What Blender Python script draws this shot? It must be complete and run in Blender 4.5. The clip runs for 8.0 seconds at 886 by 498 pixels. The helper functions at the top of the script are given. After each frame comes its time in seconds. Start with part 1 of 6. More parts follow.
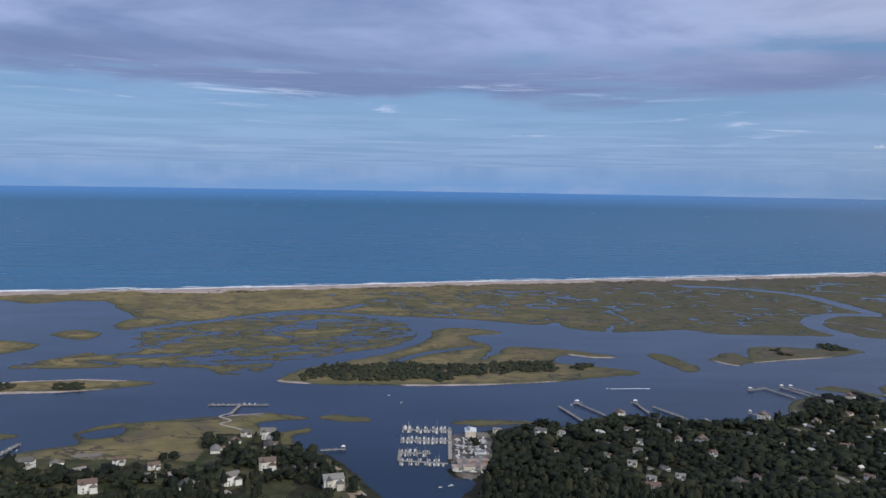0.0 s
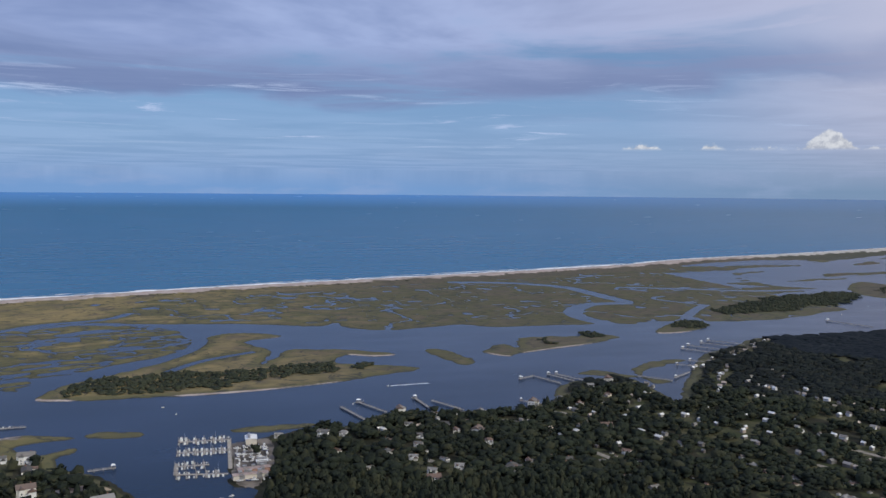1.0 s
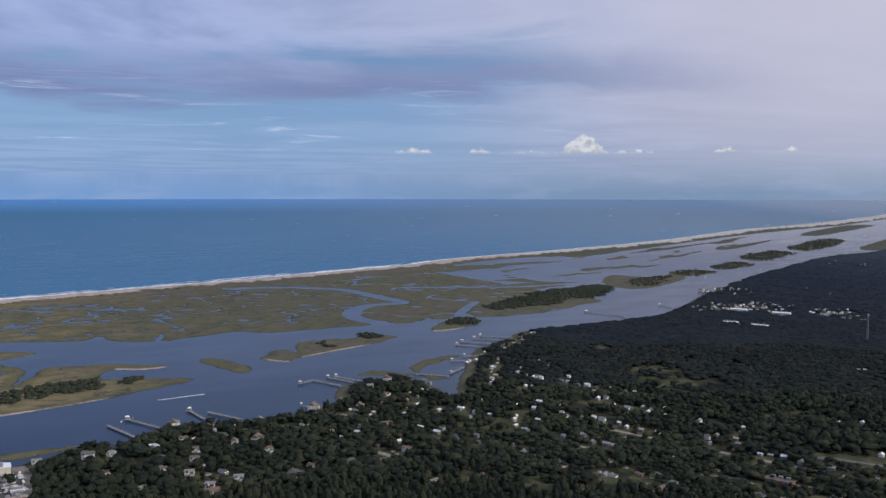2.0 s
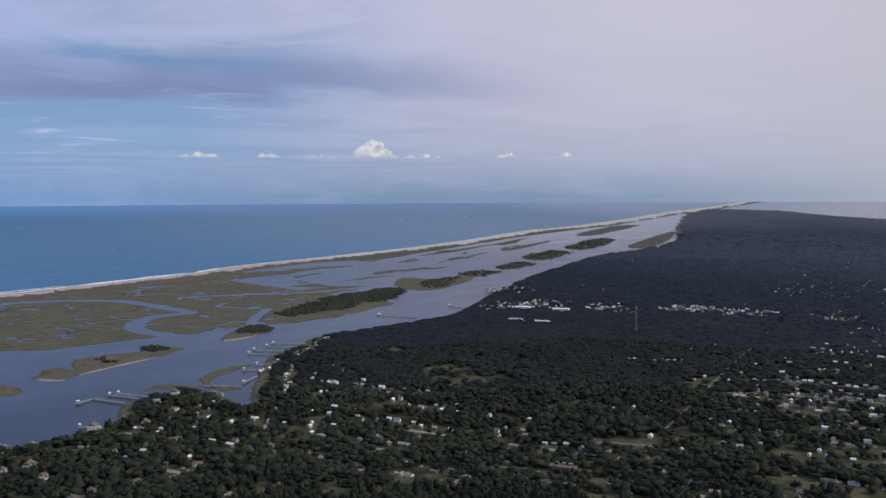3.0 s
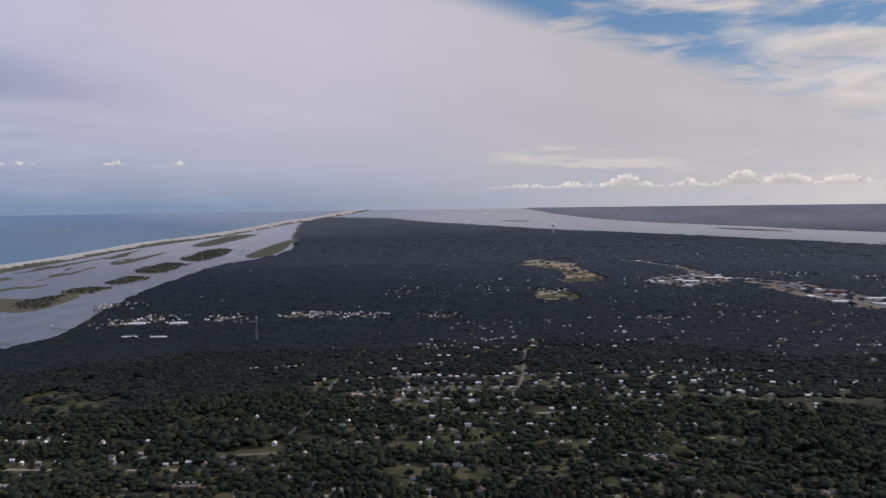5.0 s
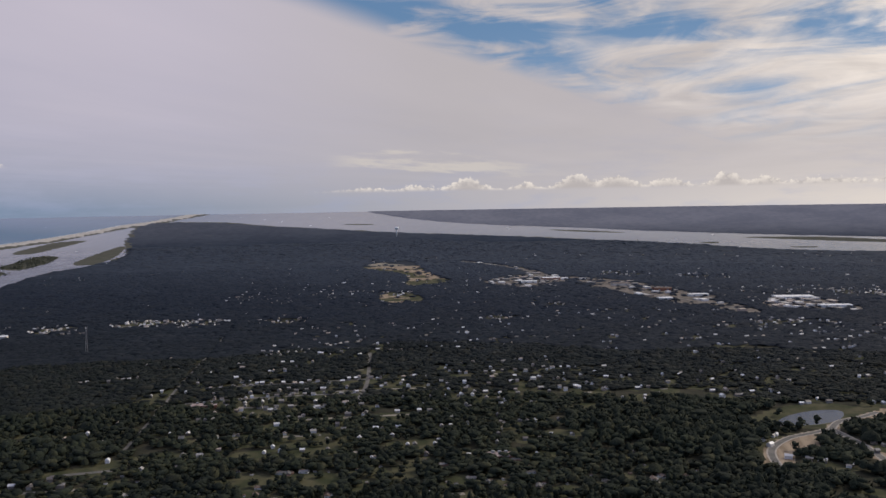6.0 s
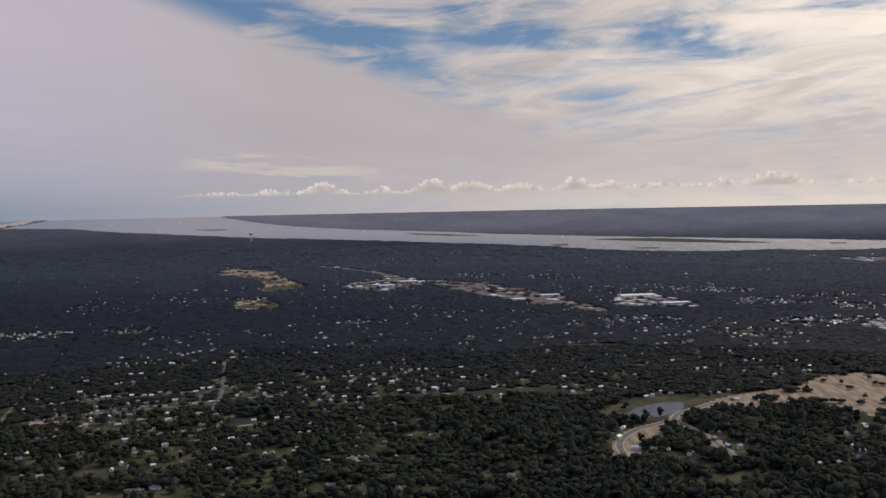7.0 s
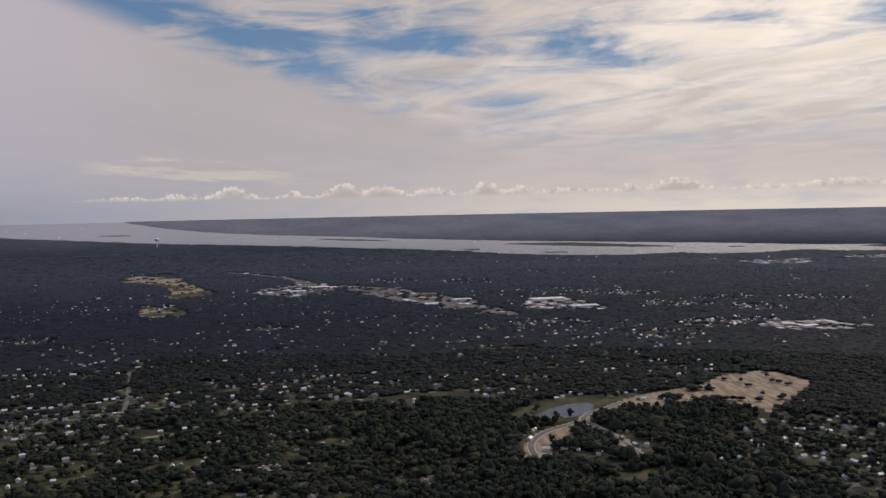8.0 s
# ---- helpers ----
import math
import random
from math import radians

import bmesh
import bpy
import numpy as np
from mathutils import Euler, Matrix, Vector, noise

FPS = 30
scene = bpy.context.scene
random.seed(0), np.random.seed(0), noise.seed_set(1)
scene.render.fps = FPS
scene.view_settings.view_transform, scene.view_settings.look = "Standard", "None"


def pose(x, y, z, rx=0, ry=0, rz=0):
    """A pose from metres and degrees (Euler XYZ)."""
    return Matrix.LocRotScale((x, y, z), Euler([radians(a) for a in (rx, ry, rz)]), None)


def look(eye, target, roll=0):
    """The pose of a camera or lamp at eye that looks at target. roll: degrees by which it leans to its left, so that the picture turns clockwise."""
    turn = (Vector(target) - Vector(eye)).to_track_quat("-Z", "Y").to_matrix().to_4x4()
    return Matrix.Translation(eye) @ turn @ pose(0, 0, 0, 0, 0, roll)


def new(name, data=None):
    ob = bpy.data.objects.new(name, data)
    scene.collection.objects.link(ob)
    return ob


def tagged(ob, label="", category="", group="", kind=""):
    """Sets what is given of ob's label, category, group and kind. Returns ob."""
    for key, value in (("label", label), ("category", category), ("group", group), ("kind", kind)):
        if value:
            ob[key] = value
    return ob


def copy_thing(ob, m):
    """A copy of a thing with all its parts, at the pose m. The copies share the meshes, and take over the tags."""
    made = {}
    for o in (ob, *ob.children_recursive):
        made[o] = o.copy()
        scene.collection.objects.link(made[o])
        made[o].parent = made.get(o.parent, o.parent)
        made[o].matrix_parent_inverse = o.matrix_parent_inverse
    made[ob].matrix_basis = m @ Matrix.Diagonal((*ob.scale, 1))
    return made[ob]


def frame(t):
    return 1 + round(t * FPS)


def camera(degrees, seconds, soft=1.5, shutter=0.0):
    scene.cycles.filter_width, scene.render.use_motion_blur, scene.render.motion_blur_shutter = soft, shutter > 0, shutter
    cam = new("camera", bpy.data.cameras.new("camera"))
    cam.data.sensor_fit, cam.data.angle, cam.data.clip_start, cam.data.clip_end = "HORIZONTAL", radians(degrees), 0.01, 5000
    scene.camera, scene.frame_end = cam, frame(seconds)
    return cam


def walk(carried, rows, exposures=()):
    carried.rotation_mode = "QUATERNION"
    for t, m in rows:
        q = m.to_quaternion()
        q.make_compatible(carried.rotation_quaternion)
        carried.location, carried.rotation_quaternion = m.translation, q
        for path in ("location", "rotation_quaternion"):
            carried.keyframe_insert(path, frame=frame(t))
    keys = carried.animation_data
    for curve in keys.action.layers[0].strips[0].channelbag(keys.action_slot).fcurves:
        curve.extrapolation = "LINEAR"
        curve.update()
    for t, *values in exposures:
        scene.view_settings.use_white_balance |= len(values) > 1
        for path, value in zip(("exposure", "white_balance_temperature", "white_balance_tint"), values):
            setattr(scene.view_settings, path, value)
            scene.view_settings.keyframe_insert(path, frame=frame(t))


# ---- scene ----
EYE = 220.0          # height of the flight over the water
FLAT, RIM = 2600.0, 4900.0   # the plan is placed to fit the camera's view, flat to FLAT; the far country behind it is drawn in and rises to the skyline at RIM
SUN_AZIMUTH, SUN_HEIGHT = 138.0, 34.0

cam = camera(53.65, 8.0, soft=1.5)
PATH = [(0.0, 0.0, -4.198, -0.934), (0.5, -7.472, -4.072, -0.724), (1.0, -14.528, -3.97, -0.513), (1.5, -22.085, -3.844, -0.29),
        (3.0, -42.713, -3.448, 0.314), (3.5, -50.086, -3.314, 0.45), (4.0, -56.807, -3.207, 0.615), (4.5, -62.271, -3.118, 0.688),
        (6.0, -77.597, -2.979, 0.942), (6.5, -82.704, -2.929, 1.071), (7.0, -86.939, -2.869, 1.136), (7.5, -89.972, -2.769, 1.155),
        (8.0, -92.678, -2.654, 1.164)]
walk(cam, [(t, pose(0.5, 0.5, EYE, 90 + p, r, y)) for t, y, p, r in PATH],
     exposures=[(0.0, 0.02, 6150, 6), (3.5, 0.03, 6300, 9), (4.5, 0.0, 6450, 10), (6.0, -0.11, 6750, 11), (8.0, -0.24, 6900, 12)])


# ---------- node helper ----------
class Graph:
    def __init__(self, tree):
        self.tree = tree
        tree.nodes.clear()

    def node(self, kind):
        return self.tree.nodes.new(kind)

    def put(self, sock, v):
        if isinstance(v, bpy.types.NodeSocket):
            self.tree.links.new(v, sock)
        elif isinstance(v, tuple) and len(v) == 3 and sock.type == 'RGBA':
            sock.default_value = (*v, 1)
        else:
            sock.default_value = v

    def math(self, op, a, b=0.0, clamp=False):
        n = self.node("ShaderNodeMath")
        n.operation, n.use_clamp = op, clamp
        self.put(n.inputs[0], a), self.put(n.inputs[1], b)
        return n.outputs[0]

    def add(self, a, b): return self.math('ADD', a, b)
    def sub(self, a, b): return self.math('SUBTRACT', a, b)
    def mul(self, a, b, clamp=False): return self.math('MULTIPLY', a, b, clamp)

    def step(self, x, lo, hi):
        n = self.node("ShaderNodeMapRange")
        n.interpolation_type = 'SMOOTHSTEP'
        self.put(n.inputs[0], x)
        n.inputs[1].default_value, n.inputs[2].default_value = (lo, hi) if lo < hi else (hi, lo)
        n.inputs[3].default_value, n.inputs[4].default_value = (0.0, 1.0) if lo < hi else (1.0, 0.0)
        return n.outputs[0]

    def mix(self, f, a, b):
        n = self.node("ShaderNodeMix")
        n.data_type = 'RGBA'
        self.put(n.inputs[0], f), self.put(n.inputs[6], a), self.put(n.inputs[7], b)
        return n.outputs[2]

    def noise(self, vec, scale, detail=4.0, rough=0.55, distort=0.0):
        n = self.node("ShaderNodeTexNoise")
        self.put(n.inputs["Vector"], vec)
        n.inputs["Scale"].default_value, n.inputs["Detail"].default_value = scale, detail
        n.inputs["Roughness"].default_value, n.inputs["Distortion"].default_value = rough, distort
        return n.outputs["Fac"]

    def join(self, x, y, z=0.0):
        n = self.node("ShaderNodeCombineXYZ")
        self.put(n.inputs[0], x), self.put(n.inputs[1], y), self.put(n.inputs[2], z)
        return n.outputs[0]

    def split(self, v):
        n = self.node("ShaderNodeSeparateXYZ")
        self.put(n.inputs[0], v)
        return n.outputs[0], n.outputs[1], n.outputs[2]

    def place(self):
        return self.node("ShaderNodeNewGeometry").outputs["Position"]

    def stretch(self, vec, sx, sy, sz=1.0, turn=0.0):
        n = self.node("ShaderNodeMapping")
        self.put(n.inputs["Vector"], vec)
        n.inputs["Scale"].default_value, n.inputs["Rotation"].default_value = (sx, sy, sz), (0, 0, radians(turn))
        return n.outputs[0]


# ---------- sky, sun ----------
def build_sky():
    w = bpy.data.worlds.new("sky")
    scene.world = w
    w.use_nodes = True
    g = Graph(w.node_tree)
    d = g.node("ShaderNodeTexCoord").outputs["Generated"]
    x, y, z = g.split(d)
    zc = g.math('MAXIMUM', z, 0.02)
    u, v = g.math('DIVIDE', x, zc), g.math('DIVIDE', y, zc)     # the point of a cloud sheet one unit up
    az = g.mul(g.math('ARCTAN2', x, y), 57.2958)                # degrees clockwise from the ocean
    el = g.mul(g.math('ARCSINE', z), 57.2958)
    sheet = g.join(u, v)
    flat = g.join(g.mul(az, 0.1), g.mul(el, 0.45))              # clouds seen edge-on, low down
    blue = g.node("ShaderNodeTexSky")
    blue.sky_type, blue.sun_disc = 'NISHITA', False
    blue.sun_elevation, blue.sun_rotation = radians(SUN_HEIGHT), radians(SUN_AZIMUTH)
    blue.altitude, blue.dust_density, blue.ozone_density = 200, 0.6, 4.0
    deep = g.mix(g.step(el, 3.0, 12.0), (2.4, 4.1, 7.2), (1.25, 2.75, 5.2))
    clear = g.node("ShaderNodeBackground")
    g.put(clear.inputs[0], g.mix(0.72, blue.outputs[0], deep))
    clear.inputs[1].default_value = 0.085
    # towards the sun the cloud turns from lavender to a warm white
    sunward = g.step(az, 5.0, 58.0)
    warm = g.step(az, 66.0, 118.0)
    high = g.step(el, 1.5, 8.0)
    mass = g.noise(g.stretch(sheet, 0.26, 0.30, 1, -8), 1.0, 6, 0.6, 0.5)
    lav = g.mix(g.step(mass, 0.36, 0.64), (0.415, 0.480, 0.73), (0.190, 0.250, 0.460))
    white = g.mix(g.noise(g.stretch(sheet, 0.12, 0.50, 1, 14), 1.0, 4), (0.485, 0.475, 0.59), (0.63, 0.588, 0.69))
    grey = g.mix(g.noise(g.stretch(sheet, 0.12, 0.45, 1, 14), 1.0, 4), (0.455, 0.438, 0.475), (0.585, 0.552, 0.585))
    cream = g.mix(g.step(g.noise(g.stretch(sheet, 0.5, 0.9, 1, 25), 1.0, 5, 0.55, 1.0), 0.30, 0.72), (0.60, 0.56, 0.54), (1.05, 0.97, 0.90))
    glow = g.mul(g.step(az, 92.0, 132.0), g.step(el, 2.0, 12.0))
    cream = g.mix(g.mul(glow, 0.75), cream, (1.35, 1.22, 1.08))
    tone = g.mix(sunward, lav, white)
    tone = g.mix(g.step(az, 58.0, 80.0), tone, grey)
    rim = g.add(g.sub(v, 2.62), g.mul(u, 0.27))
    tone = g.mix(g.mul(g.mul(warm, high), g.step(rim, 0.3, -0.5)), tone, cream)
    # haze that lies on the skyline
    low = g.mix(g.step(az, 8.0, 44.0), (0.19, 0.325, 0.585), (0.205, 0.285, 0.42))
    low = g.mix(g.step(az, 46.0, 84.0), low, (0.46, 0.46, 0.52))
    low = g.mix(g.step(az, 72.0, 114.0), low, (0.82, 0.76, 0.71))
    low = g.mix(g.mul(g.step(g.noise(flat, 1.6, 5, 0.6), 0.45, 0.7), 0.35), low, (0.36, 0.42, 0.62))
    haze = g.math('MINIMUM', g.math('POWER', 2.718, g.mul(el, -0.34)), 1.0)
    tone = g.mix(haze, tone, low)
    # ocean side: a broken stratus roof, dark underneath, with a blue gap below it and thin bright wisps in the gap
    swell = g.noise(g.join(g.mul(az, 0.06), g.mul(el, 0.20), 1.7), 1.0, 5, 0.5, 0.5)
    height = g.add(el, g.mul(g.sub(swell, 0.5), 5.0))
    roof = g.mul(g.step(height, 5.0, 6.6), g.step(g.add(mass, g.mul(g.step(el, 6.0, 11.0), 0.05)), 0.30, 0.50))
    belly = g.mul(g.mul(g.step(height, 5.2, 6.4), g.step(height, 9.5, 6.8)), g.step(az, 54.0, 30.0))
    tone = g.mix(g.mul(belly, 0.8), tone, (0.182, 0.232, 0.410))
    streak = g.noise(g.join(g.mul(az, 0.06), g.mul(el, 0.50)), 1.0, 6, 0.55, 0.8)
    wisp = g.noise(g.join(g.mul(az, 0.09), g.mul(el, 1.5), 2.0), 1.0, 7, 0.65, 1.2)
    thin = g.mul(g.step(streak, 0.42, 0.74), 0.55)
    shred = g.mul(g.mul(g.step(wisp, 0.52, 0.70), 0.8), g.mul(g.step(el, 1.6, 3.2), g.step(el, 8.0, 5.5)))
    shred = g.mul(shred, g.step(az, 50.0, 25.0))
    tone = g.mix(g.mul(shred, 0.9), tone, (0.58, 0.65, 0.86))
    ocean_side = g.math('MAXIMUM', g.math('MAXIMUM', roof, shred), thin)
    # the great veil with its straight edge
    ragged = g.mul(g.sub(g.noise(g.stretch(sheet, 0.5, 0.5), 1.0, 5), 0.5), 0.22)
    veil = g.mul(g.step(g.add(rim, ragged), -0.2, 0.26), g.step(az, 18.0, 44.0))
    # feathered cirrus behind the edge, with the blue showing through in places
    def bump(a, wa, e=None, we=1.0, x0=az, y0=el):
        q = g.math('POWER', g.mul(g.sub(x0, a), 1.0 / wa), 2.0)
        if e is not None:
            q = g.add(q, g.math('POWER', g.mul(g.sub(y0, e), 1.0 / we), 2.0))
        return g.math('POWER', 2.718, g.mul(q, -1.0))

    bend = g.noise(g.join(g.mul(az, 0.16), g.mul(el, 0.45), 3.0), 1.0, 4, 0.6, 0.6)
    bent_az, bent_el = g.add(az, g.mul(g.sub(bend, 0.5), 9.0)), g.add(el, g.mul(g.sub(bend, 0.5), -4.0))
    gaps = None
    for a, wa, e, we, much in ((73.0, 5.5, 12.2, 1.9, 1.1), (81.0, 4.2, 10.6, 1.5, 1.0), (85.5, 2.8, 8.6, 1.0, 0.85), (91.0, 4.2, 11.0, 1.5, 0.95),
                               (97.0, 2.6, 6.6, 0.8, 0.55), (102.5, 3.6, 9.7, 1.2, 0.9), (111.5, 3.0, 11.3, 0.7, 0.5), (119.5, 2.4, 11.3, 1.3, 0.7)):
        one_gap = g.mul(bump(a, wa, e, we, bent_az, bent_el), much)
        gaps = one_gap if gaps is None else g.math('MAXIMUM', gaps, one_gap)
    plume = g.noise(g.join(g.add(g.mul(az, 0.11), g.mul(el, 0.10)), g.sub(g.mul(el, 0.62), g.mul(az, 0.045))), 1.0, 8, 0.6, 1.3)
    cover2 = g.step(g.sub(g.add(0.86, g.mul(g.sub(plume, 0.5), 1.7)), g.mul(gaps, 0.74)), 0.10, 1.0)
    cover2 = g.math('MAXIMUM', cover2, g.step(el, 5.5, 3.2))
    cover2 = g.mul(cover2, g.step(az, 60.0, 70.0))
    ocean_only = g.mul(ocean_side, g.step(az, 66.0, 40.0))
    cover = g.math('MAXIMUM', g.math('MAXIMUM', ocean_only, veil), g.math('MAXIMUM', cover2, haze))
    # a pale lens of cloud over the river mouth
    slant = g.add(el, g.mul(g.sub(az, 71.5), 0.075))
    lens = g.mul(g.step(g.add(g.noise(g.join(g.mul(az, 0.22), g.mul(slant, 1.7)), 1.0, 6, 0.62), g.mul(bump(0.0, 0.62, x0=g.sub(slant, 3.0)), 0.34)), 0.66, 0.88),
                 g.mul(g.step(az, 69.5, 73.0), g.step(az, 86.0, 80.0)))
    tone = g.mix(g.mul(lens, 0.7), tone, (0.68, 0.64, 0.60))
    # heaped clouds along the skyline
    lumps = g.noise(g.join(g.mul(az, 1.9), g.mul(el, 2.1)), 1.0, 6, 0.6)

    def heaps(row):
        top = None
        for a, wa, high_up in row:
            one = g.mul(bump(a, wa), high_up)
            top = one if top is None else g.math('MAXIMUM', top, one)
        return top

    top = heaps(((72.5, 2.0, 0.25), (76.0, 1.4, 0.35), (79.2, 1.2, 0.80), (83.0, 0.9, 0.45), (86.3, 1.4, 0.95), (88.8, 1.5, 0.80), (92.0, 1.4, 0.55), (95.6, 1.1, 0.85),
                 (97.8, 1.2, 0.55), (101.0, 2.6, 0.42), (104.8, 0.8, 0.55), (107.6, 1.7, 0.85), (113.0, 2.0, 0.25), (117.4, 3.0, 0.50)))
    top = g.add(g.add(0.84, top), g.mul(g.sub(lumps, 0.48), 1.0))
    inland = g.mul(g.mul(g.step(g.sub(top, el), 0.0, 0.12), g.step(el, 0.72, 1.0)), g.step(az, 68.0, 74.0))
    top2 = heaps(((27.3, 1.2, 0.50), (31.4, 0.7, 0.50), (34.6, 1.5, 0.28), (38.2, 1.2, 1.30), (41.5, 2.0, 0.22), (47.0, 0.9, 0.35), (50.5, 0.7, 0.32)))
    top2 = g.add(g.add(2.46, top2), g.mul(g.sub(lumps, 0.5), 0.9))
    seaward = g.mul(g.mul(g.step(g.sub(top2, el), 0.0, 0.22), g.step(el, 2.42, 2.66)), g.mul(g.step(az, 24.0, 27.0), g.step(az, 54.0, 50.0)))
    heap = g.math('MAXIMUM', inland, g.mul(seaward, 0.85))
    lit = g.math('MAXIMUM', g.step(g.sub(top, el), 0.75, 0.1), g.step(az, 60.0, 50.0))
    bright = g.mix(g.mul(lit, g.step(lumps, 0.35, 0.62)), (0.50, 0.47, 0.47), (0.92, 0.86, 0.80))
    tone = g.mix(g.mul(heap, 0.8), tone, bright)
    cover = g.math('MAXIMUM', cover, heap)
    cloud = g.node("ShaderNodeBackground")
    g.put(cloud.inputs[0], tone)
    cloud.inputs[1].default_value = 1.0
    both = g.node("ShaderNodeMixShader")
    g.put(both.inputs[0], cover)
    g.tree.links.new(clear.outputs[0], both.inputs[1])
    g.tree.links.new(cloud.outputs[0], both.inputs[2])
    out = g.node("ShaderNodeOutputWorld")
    g.tree.links.new(both.outputs[0], out.inputs[0])


build_sky()
sun = new("sun", bpy.data.lights.new("sun", 'SUN'))
sun.data.energy, sun.data.angle, sun.data.color = 1.9, radians(0.6), (1.0, 0.93, 0.83)
a, e = radians(SUN_AZIMUTH), radians(SUN_HEIGHT)
sun.matrix_world = look((0, 0, 900), (-math.sin(a) * math.cos(e), -math.cos(a) * math.cos(e), 900 - math.sin(e)))


# ---------- materials ----------
def surface(name, build, rough=0.8, metal=0.0, bump=None, spec=0.3):
    m = bpy.data.materials.new(name)
    m.use_nodes = True
    g = Graph(m.node_tree)
    p = g.node("ShaderNodeBsdfPrincipled")
    g.put(p.inputs["Base Color"], build(g) if callable(build) else build)
    g.put(p.inputs["Roughness"], rough), g.put(p.inputs["Metallic"], metal)
    p.inputs["Specular IOR Level"].default_value = spec
    if bump:
        size, strength, depth = bump
        b = g.node("ShaderNodeBump")
        b.inputs["Strength"].default_value, b.inputs["Distance"].default_value = strength, depth
        g.put(b.inputs["Height"], g.noise(g.place(), 1.0 / size, 4))
        g.put(p.inputs["Normal"], b.outputs[0])
    out = g.node("ShaderNodeOutputMaterial")
    g.tree.links.new(p.outputs[0], out.inputs[0])
    return m


def speckled(dark, light, size, fine=0.15):
    """A colour that wanders between two at two scales."""
    def build(g):
        p = g.place()
        a = g.noise(p, 1.0 / size, 3)
        b = g.noise(p, 1.0 / (size * fine), 5)
        return g.mix(g.step(g.add(g.mul(a, 0.6), g.mul(b, 0.4)), 0.34, 0.66), dark, light)
    return build


def leafy(dark, light, dry, leaf_size=1.6, haze_tint=None):
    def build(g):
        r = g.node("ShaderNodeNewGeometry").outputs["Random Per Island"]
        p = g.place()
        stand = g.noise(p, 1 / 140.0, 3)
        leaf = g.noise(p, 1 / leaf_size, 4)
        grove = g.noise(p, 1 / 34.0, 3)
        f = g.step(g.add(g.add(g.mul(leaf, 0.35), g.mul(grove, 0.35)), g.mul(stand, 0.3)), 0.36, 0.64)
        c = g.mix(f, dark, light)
        if haze_tint:
            # aerial haze put into the leaf colour, bluer and then paler with x
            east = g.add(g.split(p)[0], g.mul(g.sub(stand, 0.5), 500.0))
            c = g.mix(g.step(east, 1000.0, 1900.0), c, g.mix(f, *haze_tint))
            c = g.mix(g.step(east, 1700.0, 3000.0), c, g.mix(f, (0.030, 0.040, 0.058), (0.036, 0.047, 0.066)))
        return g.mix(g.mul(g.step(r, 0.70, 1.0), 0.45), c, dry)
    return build


